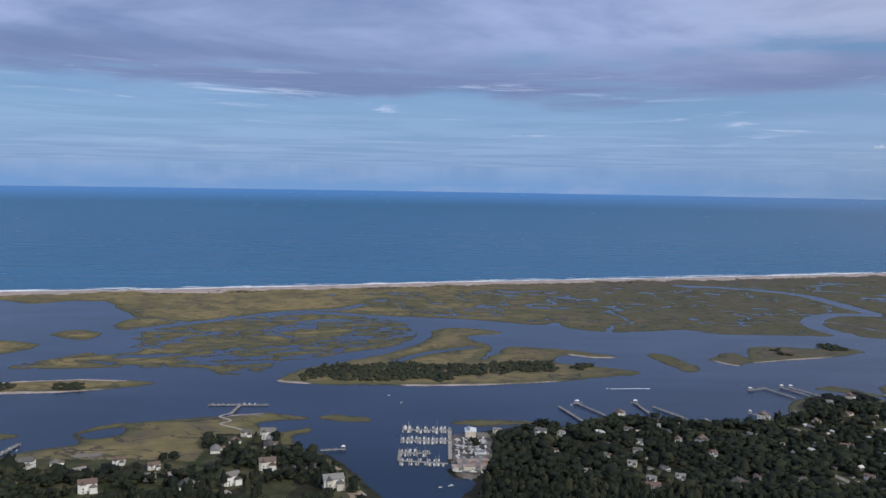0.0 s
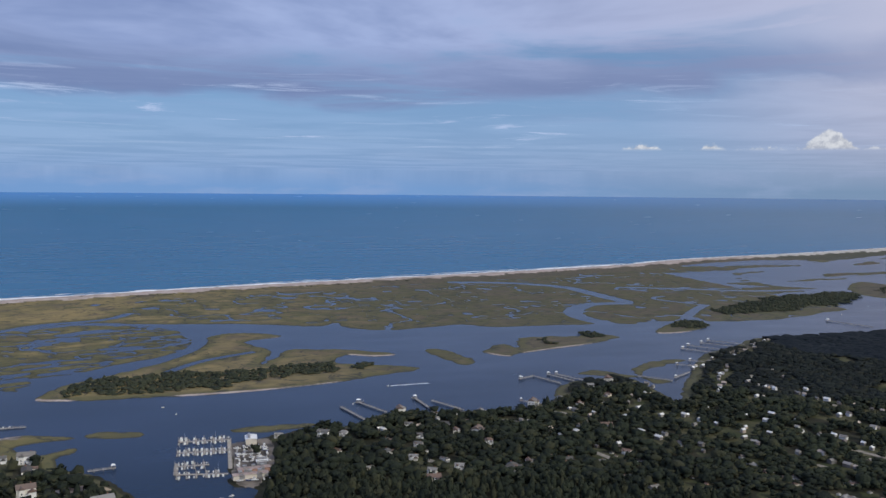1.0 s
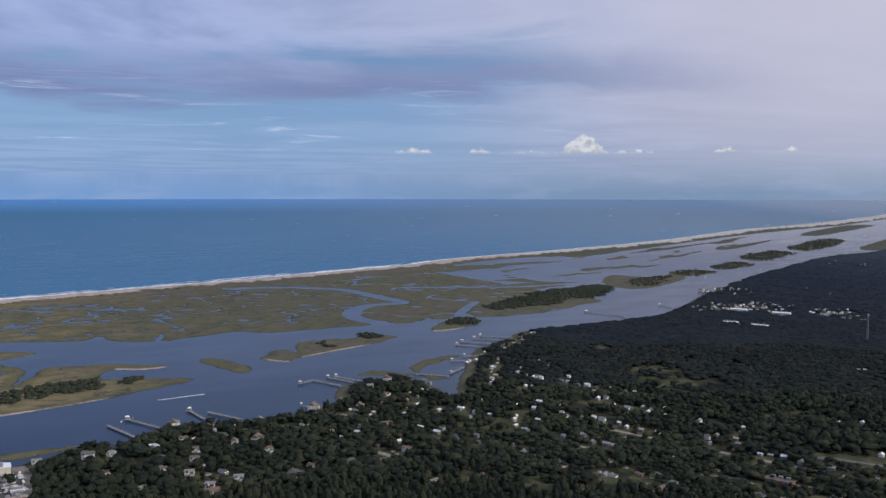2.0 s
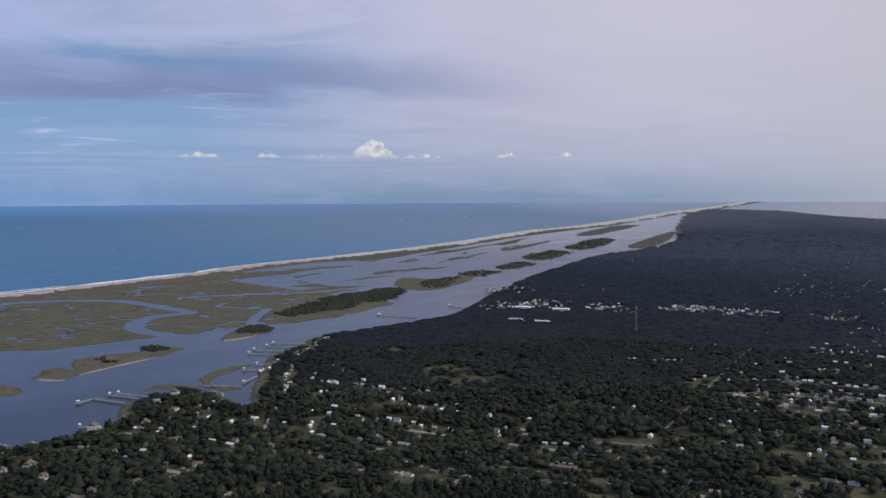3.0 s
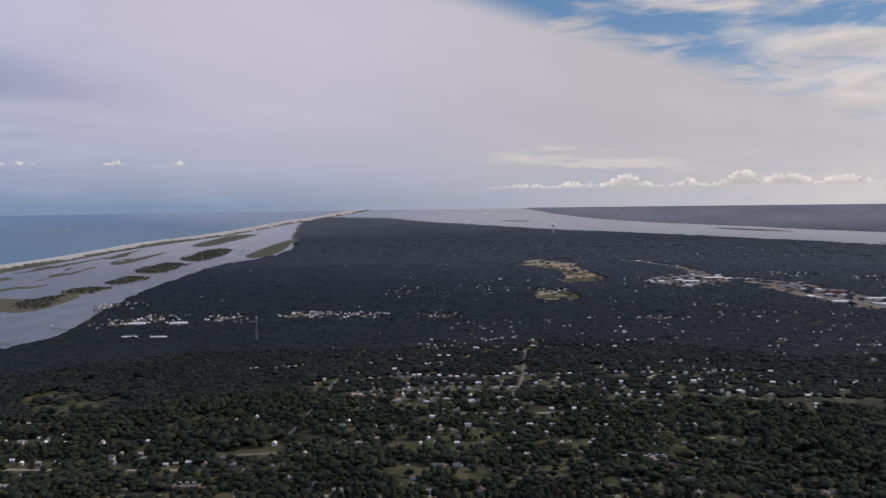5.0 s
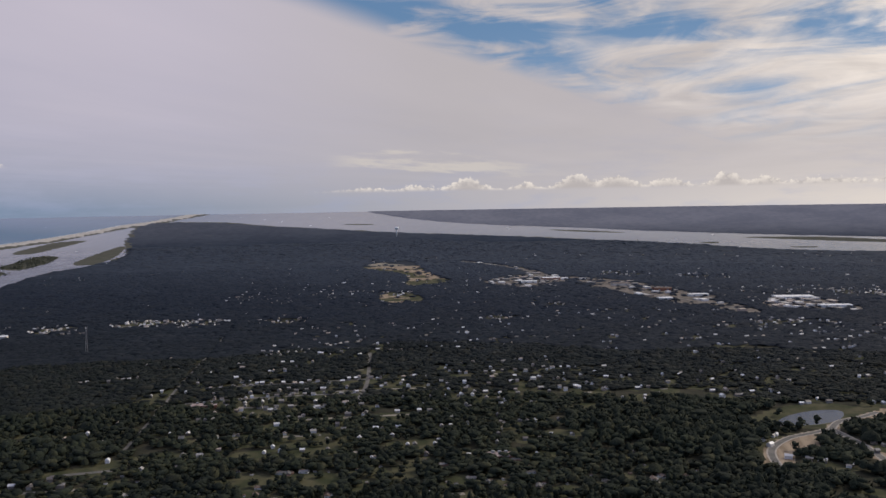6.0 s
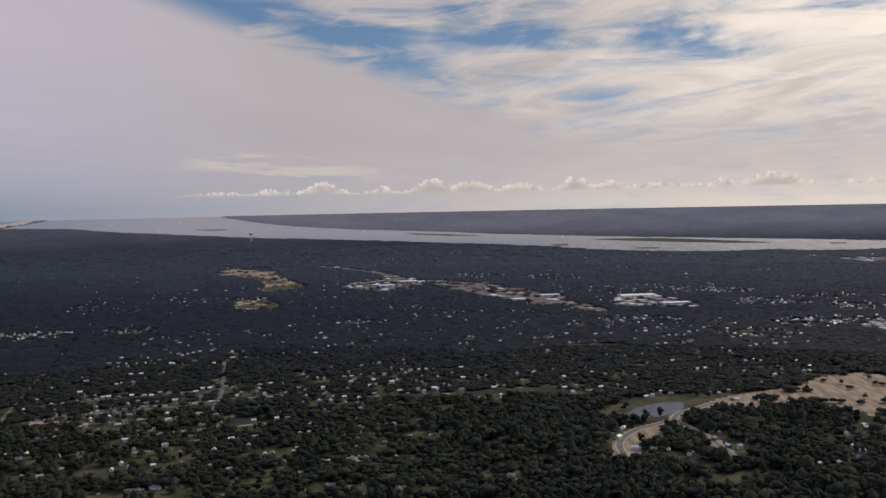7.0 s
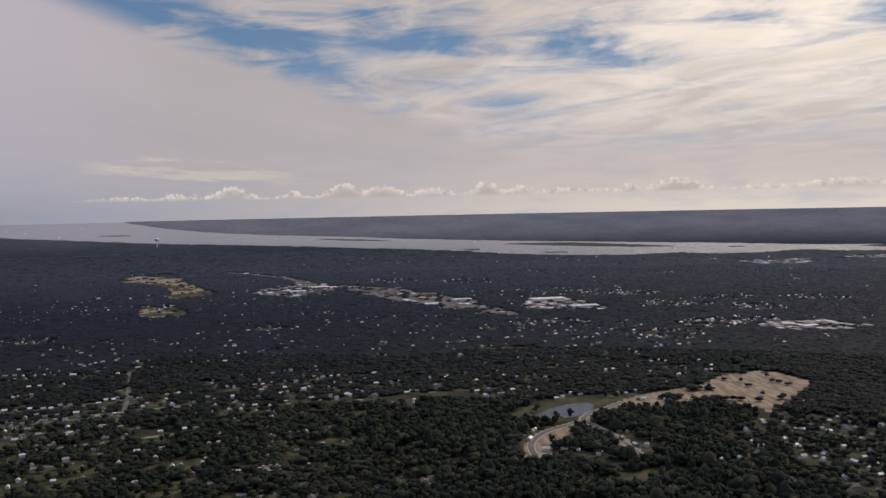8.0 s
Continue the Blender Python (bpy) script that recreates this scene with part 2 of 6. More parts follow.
def ground_cover(g):
    at = g.node("ShaderNodeAttribute")
    at.attribute_name = "cover"
    sand, marsh, lawn = g.split(at.outputs["Color"])
    p = g.place()
    fine, mid, wide = g.noise(p, 1 / 3.0, 5), g.noise(p, 1 / 22.0, 4), g.noise(p, 1 / 160.0, 4)
    edge = at.outputs["Alpha"]
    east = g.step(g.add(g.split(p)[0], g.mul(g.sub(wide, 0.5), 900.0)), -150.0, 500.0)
    floor = g.mix(g.step(mid, 0.3, 0.7), (0.020, 0.022, 0.014), (0.048, 0.044, 0.030))
    olive = g.mix(g.step(g.add(g.mul(wide, 0.65), g.mul(mid, 0.35)), 0.40, 0.60), (0.150, 0.130, 0.066), (0.268, 0.208, 0.098))
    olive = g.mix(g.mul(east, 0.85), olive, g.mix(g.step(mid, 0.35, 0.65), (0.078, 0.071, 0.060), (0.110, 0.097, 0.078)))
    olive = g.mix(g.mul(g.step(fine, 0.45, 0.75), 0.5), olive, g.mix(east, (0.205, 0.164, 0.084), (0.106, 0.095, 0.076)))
    olive = g.mix(g.mul(g.step(g.noise(p, 1 / 60.0, 4), 0.48, 0.70), 0.8), olive, (0.112, 0.092, 0.074))
    fringe = g.step(g.add(edge, g.mul(g.sub(mid, 0.5), 0.6)), 0.75, 0.25)
    olive = g.mix(g.mul(fringe, 0.7), olive, g.mix(fine, (0.076, 0.084, 0.044), (0.126, 0.118, 0.060)))
    runnel = g.math('ABSOLUTE', g.sub(g.noise(g.stretch(p, 0.8, 1.2), 1 / 38.0, 4, 0.55, 0.6), 0.5), 0.0)
    olive = g.mix(g.mul(g.step(runnel, 0.022, 0.006), 0.8), olive, (0.048, 0.050, 0.048))
    mottle = g.noise(p, 1 / 9.0, 5, 0.65)
    olive = g.mix(g.mul(g.step(mottle, 0.56, 0.74), 0.6), olive, (0.058, 0.062, 0.040))
    olive = g.mix(g.mul(g.step(edge, 0.13, 0.02), 0.75), olive, (0.045, 0.045, 0.034))
    grass = g.mix(g.step(mid, 0.35, 0.65), (0.040, 0.046, 0.022), (0.090, 0.084, 0.048))
    beach = g.mix(g.step(g.add(g.mul(fine, 0.5), g.mul(mid, 0.5)), 0.35, 0.65), (0.29, 0.232, 0.205), (0.50, 0.425, 0.385))
    track = g.noise(g.stretch(p, 0.22, 1.0, 1, 32), 1 / 7.0, 5)
    graded = g.mix(g.step(track, 0.36, 0.66), (0.21, 0.16, 0.112), (0.36, 0.285, 0.205))
    paved = g.mix(g.step(g.noise(p, 1 / 16.0, 4), 0.38, 0.62), (0.09, 0.08, 0.072), (0.22, 0.19, 0.16))
    graded = g.mix(g.step(marsh, 0.35, 0.65), graded, paved)
    c = g.mix(g.step(g.add(lawn, g.mul(g.sub(mid, 0.5), 0.5)), 0.35, 0.65), floor, grass)
    c = g.mix(g.step(g.add(marsh, g.mul(g.sub(fine, 0.5), 0.3)), 0.35, 0.6), c, olive)
    beach = g.mix(g.step(lawn, 0.35, 0.65), beach, graded)
    return g.mix(g.step(g.add(sand, g.mul(g.sub(fine, 0.5), 0.4)), 0.35, 0.65), c, beach)


def far_cover(g):
    at = g.node("ShaderNodeAttribute")
    at.attribute_name = "cover"
    sand, marsh, lawn = g.split(at.outputs["Color"])
    p = g.place()
    x, y, z = g.split(p)
    # haze painted into the land's colour, paler with distance from the camera
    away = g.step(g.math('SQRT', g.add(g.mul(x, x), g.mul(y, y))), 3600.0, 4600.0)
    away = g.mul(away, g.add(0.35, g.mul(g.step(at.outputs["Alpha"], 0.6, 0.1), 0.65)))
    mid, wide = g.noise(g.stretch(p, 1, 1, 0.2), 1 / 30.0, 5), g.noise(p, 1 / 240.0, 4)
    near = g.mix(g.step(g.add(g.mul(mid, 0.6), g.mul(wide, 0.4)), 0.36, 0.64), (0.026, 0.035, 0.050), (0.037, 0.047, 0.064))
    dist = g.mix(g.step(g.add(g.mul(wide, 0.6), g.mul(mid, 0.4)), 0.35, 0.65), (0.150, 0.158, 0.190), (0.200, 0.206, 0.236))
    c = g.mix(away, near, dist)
    c = g.mix(g.mul(g.step(lawn, 0.3, 0.7), 0.15), c, (0.14, 0.13, 0.10))
    c = g.mix(g.mul(g.step(marsh, 0.3, 0.7), 0.8), c, g.mix(mid, (0.08, 0.085, 0.065), (0.14, 0.13, 0.10)))
    return g.mix(g.step(sand, 0.3, 0.7), c, g.mix(lawn, (0.45, 0.42, 0.38), (0.28, 0.25, 0.20)))


def water_surface():
    m = bpy.data.materials.new("water")
    m.use_nodes = True
    g = Graph(m.node_tree)
    at = g.node("ShaderNodeAttribute")
    at.attribute_name = "depth"
    sea, far, nearness = g.split(at.outputs["Color"])
    p = g.place()
    wide = g.noise(g.stretch(p, 1, 2.2), 1 / 260.0, 5)
    estuary = g.mix(g.step(wide, 0.35, 0.65), (0.010, 0.026, 0.058), (0.016, 0.035, 0.076))
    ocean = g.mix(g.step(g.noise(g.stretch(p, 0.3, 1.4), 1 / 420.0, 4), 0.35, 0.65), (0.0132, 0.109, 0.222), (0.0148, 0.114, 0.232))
    # distance haze put into the ocean's colour, greyer to the east
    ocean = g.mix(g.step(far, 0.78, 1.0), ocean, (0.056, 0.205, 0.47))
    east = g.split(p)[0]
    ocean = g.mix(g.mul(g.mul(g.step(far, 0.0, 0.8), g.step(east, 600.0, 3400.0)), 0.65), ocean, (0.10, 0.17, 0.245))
    # haze and bright sky reflection painted into the far estuary's colour
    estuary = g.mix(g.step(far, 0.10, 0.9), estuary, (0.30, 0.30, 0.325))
    s = g.node("ShaderNodeBsdfPrincipled")
    g.put(s.inputs["Base Color"], g.mix(sea, estuary, ocean))
    g.put(s.inputs["Roughness"], g.add(0.16, g.mul(g.noise(g.stretch(p, 1, 2.5), 1 / 120.0, 4), 0.16)))
    s.inputs["IOR"].default_value = 1.33
    # gloss and ripples set by distance from the camera to suit its view
    g.put(s.inputs["Specular IOR Level"], g.sub(g.sub(g.add(0.40, g.mul(far, 0.3)), g.mul(nearness, 0.30)), g.mul(sea, g.add(0.33, g.mul(far, 0.3)))))
    b = g.node("ShaderNodeBump")
    b.inputs["Distance"].default_value = 0.35
    g.put(b.inputs["Strength"], g.add(0.01, g.mul(nearness, 0.22)))
    g.put(b.inputs["Height"], g.noise(g.stretch(p, 1, 1.6), 1 / 7.0, 4))
    g.put(s.inputs["Normal"], b.outputs[0])
    out = g.node("ShaderNodeOutputMaterial")
    g.tree.links.new(s.outputs[0], out.inputs[0])
    return m


def tinted(shades, wear=0.25, size=2.0):
    """One of a few paints, chosen per object, with weather on it."""
    def build(g):
        r = g.node("ShaderNodeObjectInfo").outputs["Random"]
        c = shades[0]
        for i, s in enumerate(shades[1:], 1):
            c = g.mix(g.math('GREATER_THAN', r, i / len(shades)), c, s)
        worn = g.step(g.noise(g.place(), 1 / size, 5), 0.45, 0.8)
        dull = g.node("ShaderNodeHueSaturation")
        dull.inputs["Value"].default_value, dull.inputs["Saturation"].default_value = 0.62, 0.8
        g.put(dull.inputs["Color"], c)
        return g.mix(g.mul(worn, wear), c, dull.outputs[0])
    return build


def tinted_islands(shades):
    def build(g):
        r = g.node("ShaderNodeNewGeometry").outputs["Random Per Island"]
        c = shades[0]
        for i, s in enumerate(shades[1:], 1):
            c = g.mix(g.math('GREATER_THAN', r, i / len(shades)), c, s)
        return g.mix(g.mul(g.step(g.noise(g.place(), 1 / 3.0, 4), 0.5, 0.8), 0.3), c, (0.2, 0.19, 0.18))
    return build


HAZE_TINT = ((0.0104, 0.0158, 0.0268), (0.0148, 0.0216, 0.0345))     # aerial haze painted into the far woods' colour: dark and light leaf
MAT = {
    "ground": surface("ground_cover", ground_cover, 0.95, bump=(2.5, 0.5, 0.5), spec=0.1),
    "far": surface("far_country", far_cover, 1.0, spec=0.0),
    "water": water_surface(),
    "leaf": surface("foliage", leafy((0.0140, 0.0180, 0.0145), (0.032, 0.039, 0.025), (0.066, 0.063, 0.034), 2.2, HAZE_TINT), 0.9, bump=(1.9, 1.0, 1.0), spec=0.08),
    # bluer copies of the foliage, with the haze of distance in their colour
    "leaf_mid": surface("middle_foliage", leafy((0.0112, 0.0146, 0.0145), (0.0212, 0.0258, 0.0228), (0.040, 0.038, 0.027), 6.0, HAZE_TINT), 0.9, bump=(2.6, 0.9, 1.2), spec=0.08),
    "leaf_far": surface("distant_foliage", leafy((0.0102, 0.0142, 0.0195), (0.0155, 0.0206, 0.0258), (0.023, 0.026, 0.029), 12.0, HAZE_TINT), 0.9, spec=0.08),
    "leaf_light": surface("foliage_light", leafy((0.024, 0.030, 0.022), (0.050, 0.056, 0.035), (0.074, 0.066, 0.040)), 0.9, bump=(1.5, 0.9, 0.8), spec=0.08),
    "bark": surface("bark", speckled((0.05, 0.038, 0.028), (0.12, 0.09, 0.065), 0.6), 0.95),
    "foam": surface("surf_foam", speckled((0.74, 0.76, 0.78), (0.92, 0.93, 0.94), 6.0), 0.7),
    "asphalt": surface("asphalt", speckled((0.10, 0.095, 0.09), (0.17, 0.16, 0.145), 9.0), 0.9),
    "street": surface("sandy_street", speckled((0.16, 0.145, 0.125), (0.30, 0.265, 0.22), 11.0), 0.9),
    "concrete": surface("concrete", speckled((0.28, 0.25, 0.22), (0.42, 0.38, 0.33), 5.0), 0.9),
    "wood_grey": surface("weathered_wood", speckled((0.22, 0.20, 0.18), (0.40, 0.37, 0.33), 3.0), 0.85),
    "siding": surface("painted_siding", tinted(((0.80, 0.79, 0.77), (0.74, 0.72, 0.67), (0.80, 0.79, 0.77), (0.55, 0.53, 0.49), (0.64, 0.58, 0.49), (0.40, 0.24, 0.18), (0.48, 0.50, 0.51))), 0.7),
    "siding_pale": surface("white_siding", tinted(((0.82, 0.81, 0.79), (0.80, 0.79, 0.77), (0.74, 0.72, 0.68), (0.80, 0.80, 0.80), (0.60, 0.56, 0.50))), 0.65),
    "white": surface("white_paint", speckled((0.70, 0.70, 0.68), (0.82, 0.82, 0.80), 2.0), 0.5),
    "shingle": surface("roof_shingle", tinted(((0.13, 0.125, 0.12), (0.20, 0.185, 0.17), (0.09, 0.085, 0.08), (0.16, 0.12, 0.10), (0.24, 0.23, 0.22), (0.16, 0.11, 0.09)), 0.4), 0.8),
    "shingle_rose": surface("reddish_roof", speckled((0.26, 0.19, 0.17), (0.42, 0.34, 0.31), 3.0), 0.85),
    "metal_roof": surface("pale_metal_roof", speckled((0.66, 0.66, 0.66), (0.82, 0.82, 0.82), 12.0), 0.55, spec=0.4),
    "glass": surface("window_glass", (0.02, 0.025, 0.03), 0.08, spec=0.6),
    "hull": surface("boat_hull", tinted(((0.80, 0.80, 0.79), (0.80, 0.80, 0.79), (0.74, 0.75, 0.76), (0.08, 0.10, 0.20)), 0.15), 0.3, spec=0.5),
    "canvas": surface("boat_canvas", tinted(((0.03, 0.06, 0.20), (0.60, 0.58, 0.52), (0.10, 0.10, 0.11))), 0.9),
    "deck": surface("boat_deck", speckled((0.50, 0.46, 0.40), (0.64, 0.60, 0.54), 1.0), 0.6),
    "steel": surface("galvanised_steel", speckled((0.30, 0.30, 0.31), (0.45, 0.45, 0.46), 1.5), 0.5, 0.7),
    "brick": surface("brick_wall", speckled((0.20, 0.09, 0.06), (0.34, 0.16, 0.11), 1.0), 0.9),
    "far_house": surface("far_housing", tinted_islands(((0.16, 0.15, 0.14), (0.66, 0.64, 0.61), (0.20, 0.18, 0.16), (0.70, 0.68, 0.66), (0.44, 0.36, 0.30), (0.76, 0.75, 0.74), (0.26, 0.24, 0.22), (0.34, 0.32, 0.30), (0.14, 0.12, 0.11))), 0.5, spec=0.5),
}

# ---------- the plan (metres; x along the sound, y out to the ocean) ----------
SHORE = [(-5200, 250), (-2600, 1130), (-850, 1680), (-600, 1750), (-335, 1835), (-40, 1950), (290, 2060), (740, 2205), (1160, 2355),
         (1440, 2490), (1935, 2560), (2470, 2600), (2905, 2640), (3235, 2585), (3530, 2530), (3870, 2485), (4010, 2435), (4400, 2330), (5200, 2100)]
MAIN_SHORE = [(-60, 420), (5, 500), (15, 585), (25, 625), (25, 640), (10, 655), (10, 710), (10, 750), (25, 765), (65, 785), (95, 795), (115, 790),
              (140, 815), (175, 835), (205, 825), (255, 820), (280, 810), (340, 845), (360, 890), (390, 920), (430, 932), (465, 935),
              (470, 875), (465, 810), (500, 860), (560, 945), (635, 1040), (715, 1090), (780, 1140), (870, 1145), (1055, 1160),
              (1170, 1215), (1245, 1260), (1465, 1405), (1900, 1645), (2450, 1880), (2690, 1880), (3040, 1940), (3450, 2185),
              (3790, 2360), (3985, 2405)]
RIVER_BANK = [(4135, 2120), (4110, 1780), (4090, 1500), (4050, 1200), (4010, 850), (3960, 545), (3885, 280), (3695, -170), (3515, -425),
              (3415, -635), (3350, -845), (3335, -1060), (3240, -1290), (3260, -1515), (3115, -1760), (2800, -3000), (2000, -4400),
              (0, -4880), (-3000, -3800), (-4800, -900), (-3000, 400), (-900, 350)]
FAR_BANK = [(4890, 1950), (4730, 1560), (4500, 1180), (4370, 850), (4250, 305), (4080, -190), (3975, -480), (3790, -955), (3585, -1380),
            (3300, -1865), (2950, -3000), (2200, -4600), (4500, -4500), (5600, 0), (5400, 1950)]
PENINSULA = [(-480, 640), (-355, 650), (-345, 675), (-330, 695), (-300, 715), (-315, 745), (-295, 775), (-255, 790), (-200, 810), (-165, 825),
             (-150, 820), (-120, 805), (-155, 795), (-165, 780), (-140, 760), (-115, 775), (-115, 760), (-125, 750), (-120, 720),
             (-100, 705), (-80, 685), (-65, 655), (-55, 635), (-40, 600), (-40, 540), (-70, 490), (-150, 350), (-700, 350), (-700, 640)]
PENINSULA_POND = [(-310, 740), (-300, 755), (-280, 765), (-275, 745), (-295, 730)]
MARSH = [(-690, 1815), (-575, 1525), (-495, 1405), (-495, 1305), (-460, 1275), (-415, 1330), (-325, 1420), (-215, 1485), (-75, 1450),
         (65, 1420), (160, 1380), (190, 1415), (200, 1350), (275, 1325), (385, 1355), (415, 1325), (515, 1320), (625, 1315), (710, 1300),
         (800, 1355), (805, 1310), (855, 1300), (930, 1305), (1075, 1360), (1240, 1440), (1310, 1580), (1330, 1700), (1255, 1810),
         (1365, 2130), (1590, 2180), (1855, 2325), (2315, 2455), (2760, 2515), (3115, 2490), (3405, 2440), (3855, 2475), (3545, 2560),
         (2920, 2675), (2470, 2645), (1895, 2620), (1090, 2365), (295, 2090), (-335, 1865)]
BRAID = [(-500, 1000), (-450, 1095), (-400, 1155), (-430, 1210), (-435, 1280), (-320, 1410), (-210, 1460), (-75, 1405), (-35, 1285),
         (-15, 1240), (-45, 1185), (-105, 1145), (-155, 1095), (-195, 1065), (-200, 1015), (-245, 970), (-280, 1020), (-385, 1015)]
ISLAND = [(-180, 965), (-160, 1025), (-125, 1060), (-60, 1140), (-15, 1240), (-10, 1315), (35, 1340), (95, 1300), (40, 1260), (70, 1180),
          (50, 1090), (75, 1140), (95, 1190), (140, 1180), (170, 1175), (230, 1130), (200, 1120), (165, 1135), (145, 1085), (215, 1055),
          (240, 1030), (185, 1000), (110, 970), (15, 950), (-100, 945), (-155, 950)]
ISLES = []
ISLES.append([(-505, 855), (-445, 880), (-395, 890), (-345, 910), (-310, 940), (-390, 950), (-440, 940), (-470, 930), (-535, 915)])
ISLES.append([(-550, 1225), (-530, 1270), (-480, 1235), (-490, 1190)])
ISLES.append([(-550, 1080), (-535, 1110), (-525, 1140), (-565, 1170), (-620, 1160), (-610, 1085)])
ISLES.append([(275, 1145), (300, 1140), (320, 1065), (295, 1045)])
ISLES.append([(350, 1125), (390, 1170), (405, 1140), (430, 1205), (485, 1220), (520, 1210), (550, 1235), (585, 1195), (520, 1150), (455, 1125), (395, 1100), (370, 1085)])
ISLES.append([(670, 1240), (730, 1300), (765, 1325), (785, 1275), (720, 1220), (665, 1210)])
ISLES.append([(1410, 1710), (1535, 1815), (1555, 1730), (1670, 1740), (1620, 1640), (1380, 1520), (1340, 1580)])
ISLES.append([(1695, 1775), (1840, 1830), (1835, 1735), (1675, 1690)])
ISLES.append([(1955, 1875), (2140, 1950), (2110, 1855), (1930, 1805)])
ISLES.append([(2250, 2035), (2495, 2125), (2510, 2035), (2230, 1925)])
ISLES.append([(2635, 2160), (2960, 2240), (2915, 2135), (2600, 2045)])
ISLES.append([(-110, 810), (-95, 820), (-60, 805), (-80, 795)])
ISLES.append([(10, 795), (40, 810), (90, 805), (65, 795), (40, 790)])
ISLES.append([(420, 965), (450, 975), (470, 950), (480, 930), (445, 940)])
ISLES.append([(490, 960), (515, 995), (555, 1015), (590, 1015), (555, 990), (505, 960), (490, 925), (505, 900), (485, 895)])
ISLES.append([(-385, 740), (-370, 740), (-360, 730), (-380, 725)])
ISLES.append([(2020, 2335), (2170, 2385), (2400, 2425), (2600, 2440), (2420, 2395), (2200, 2345)])
ISLES.append([(2380, 2262), (2520, 2310), (2780, 2350), (2640, 2290), (2420, 2230)])
ISLES.append([(3010, 2405), (3315, 2440), (3415, 2355), (3250, 2330), (2980, 2315)])
ISLES.append([(2785, 1985), (3065, 2080), (3330, 2125), (3115, 2000), (2795, 1895)])
ISLES.append([(1620, 1985), (1700, 2010), (1790, 1995), (1700, 1970)])
ISLES.append([(-895, 1565), (-790, 1560), (-715, 1525), (-665, 1570), (-600, 1590), (-655, 1790), (-855, 1685), (-940, 1650)])
RIVER_ISLES = [[(3875, -420), (3850, -720), (3670, -1020), (3565, -1135), (3625, -915), (3790, -585)],
               [(3735, -260), (3740, -330), (3680, -325), (3695, -255)], [(3555, -570), (3550, -660), (3510, -665), (3510, -595)],
               [(3505, -1325), (3480, -1385), (3445, -1370), (3470, -1315)], [(3315, -1765), (3270, -1875), (3225, -1850), (3275, -1765)],
               [(4185, 410), (4145, 195), (4065, 35), (4115, 300)], [(4265, 1450), (4285, 1310), (4245, 1315), (4235, 1430)]]
LAGOON = [(1330, 1850), (1800, 1960), (2200, 2200), (2900, 2420), (3100, 2480), (2300, 2440), (1600, 2170), (1365, 2120)]
CREEKS = [([(635, 1270), (610, 1380), (625, 1465), (695, 1545), (775, 1560), (775, 1640), (770, 1750), (755, 1840), (665, 1935), (540, 1975)], 17),
          ([(775, 1335), (845, 1425), (910, 1495)], 9), ([(-460, 1260), (-410, 1315), (-320, 1410), (-270, 1475), (-180, 1515), (-145, 1580)], 9),
          ([(-55, 1075), (-15, 1135), (45, 1180)], 6), ([(-200, 1015), (-120, 1100), (-40, 1200), (-20, 1300)], 10),
          ([(1330, 1690), (1150, 1690), (1000, 1760), (900, 1800)], 12), ([(910, 1495), (860, 1600), (900, 1640)], 6)]
WOODED = [[(-155, 980), (-135, 1030), (-110, 1050), (15, 1055), (50, 1035), (70, 1070), (145, 1085), (145, 1040), (80, 1015), (-50, 965), (-85, 965)],
          [(160, 1060), (185, 1075), (190, 1055), (170, 1035)], [(-405, 900), (-400, 940), (-375, 935), (-370, 915)],
          [(-500, 895), (-475, 920), (-460, 920), (-445, 890)], [(435, 1165), (460, 1195), (480, 1165), (455, 1140)],
          [(530, 1215), (560, 1240), (565, 1215), (540, 1195)], [(710, 1255), (765, 1315), (785, 1295), (745, 1240)]]
WOODED.append([(880, 1415), (1120, 1570), (1340, 1630), (1260, 1500), (990, 1390), (890, 1370)])
WOODED.append([(1400, 1610), (1545, 1720), (1645, 1700), (1405, 1545)])
WOODED += ISLES[7:11]
SAND_LOT = [(944, -227), (982, -265), (1014, -325), (1038, -364), (1083, -401), (1104, -461), (1052, -482), (1021, -483), (952, -430), (886, -377),
            (829, -341), (899, -376), (916, -352), (935, -328), (922, -261), (932, -233)]
POND = [(895, -135), (925, -145), (955, -175), (960, -205), (920, -195), (895, -165)]
YARD = [(12, 765), (42, 762), (44, 710), (30, 645), (14, 655), (12, 710)]
MEADOWS = []
MEADOWS.append([(2860, 925), (3065, 810), (2800, 685), (2605, 605), (2380, 505), (2255, 595), (2595, 695)])
MEADOWS.append([(2010, 600), (2080, 565), (1970, 485), (1875, 470), (1855, 545)])
MEADOWS.append([(680, -140), (700, -185), (710, -250), (695, -250), (675, -195), (660, -145)])
MEADOWS.append([(890, -95), (885, -135), (940, -205), (975, -220), (945, -150)])
MEADOWS.append([(765, 965), (805, 975), (780, 935), (755, 940)])
MEADOWS.append([(710, 810), (765, 830), (780, 800), (750, 760), (740, 725), (695, 690), (670, 715)])
MEADOWS.append([(855, 560), (890, 575), (935, 535), (890, 520), (850, 540)])
MEADOWS.append([(620, 465), (635, 465), (650, 425), (625, 425)])
MEADOWS.append([(680, 340), (715, 345), (735, 265), (715, 270)])
MEADOWS.append([(745, 220), (765, 220), (780, 185), (755, 190)])
MEADOWS.append([(790, 110), (815, 105), (845, 30), (820, 40)])
MEADOWS.append([(615, 310), (645, 315), (655, 285), (620, 280)])
MEADOWS.append([(630, 255), (660, 255), (660, 230), (630, 230)])
MEADOWS.append([(670, 195), (700, 195), (700, 180), (655, 175)])
BARE = []        # paved and built-up ground of the shops and works
BARE.append([(2370, 410), (2595, 355), (2590, 255), (2460, 180), (2310, 230), (2205, 275)])
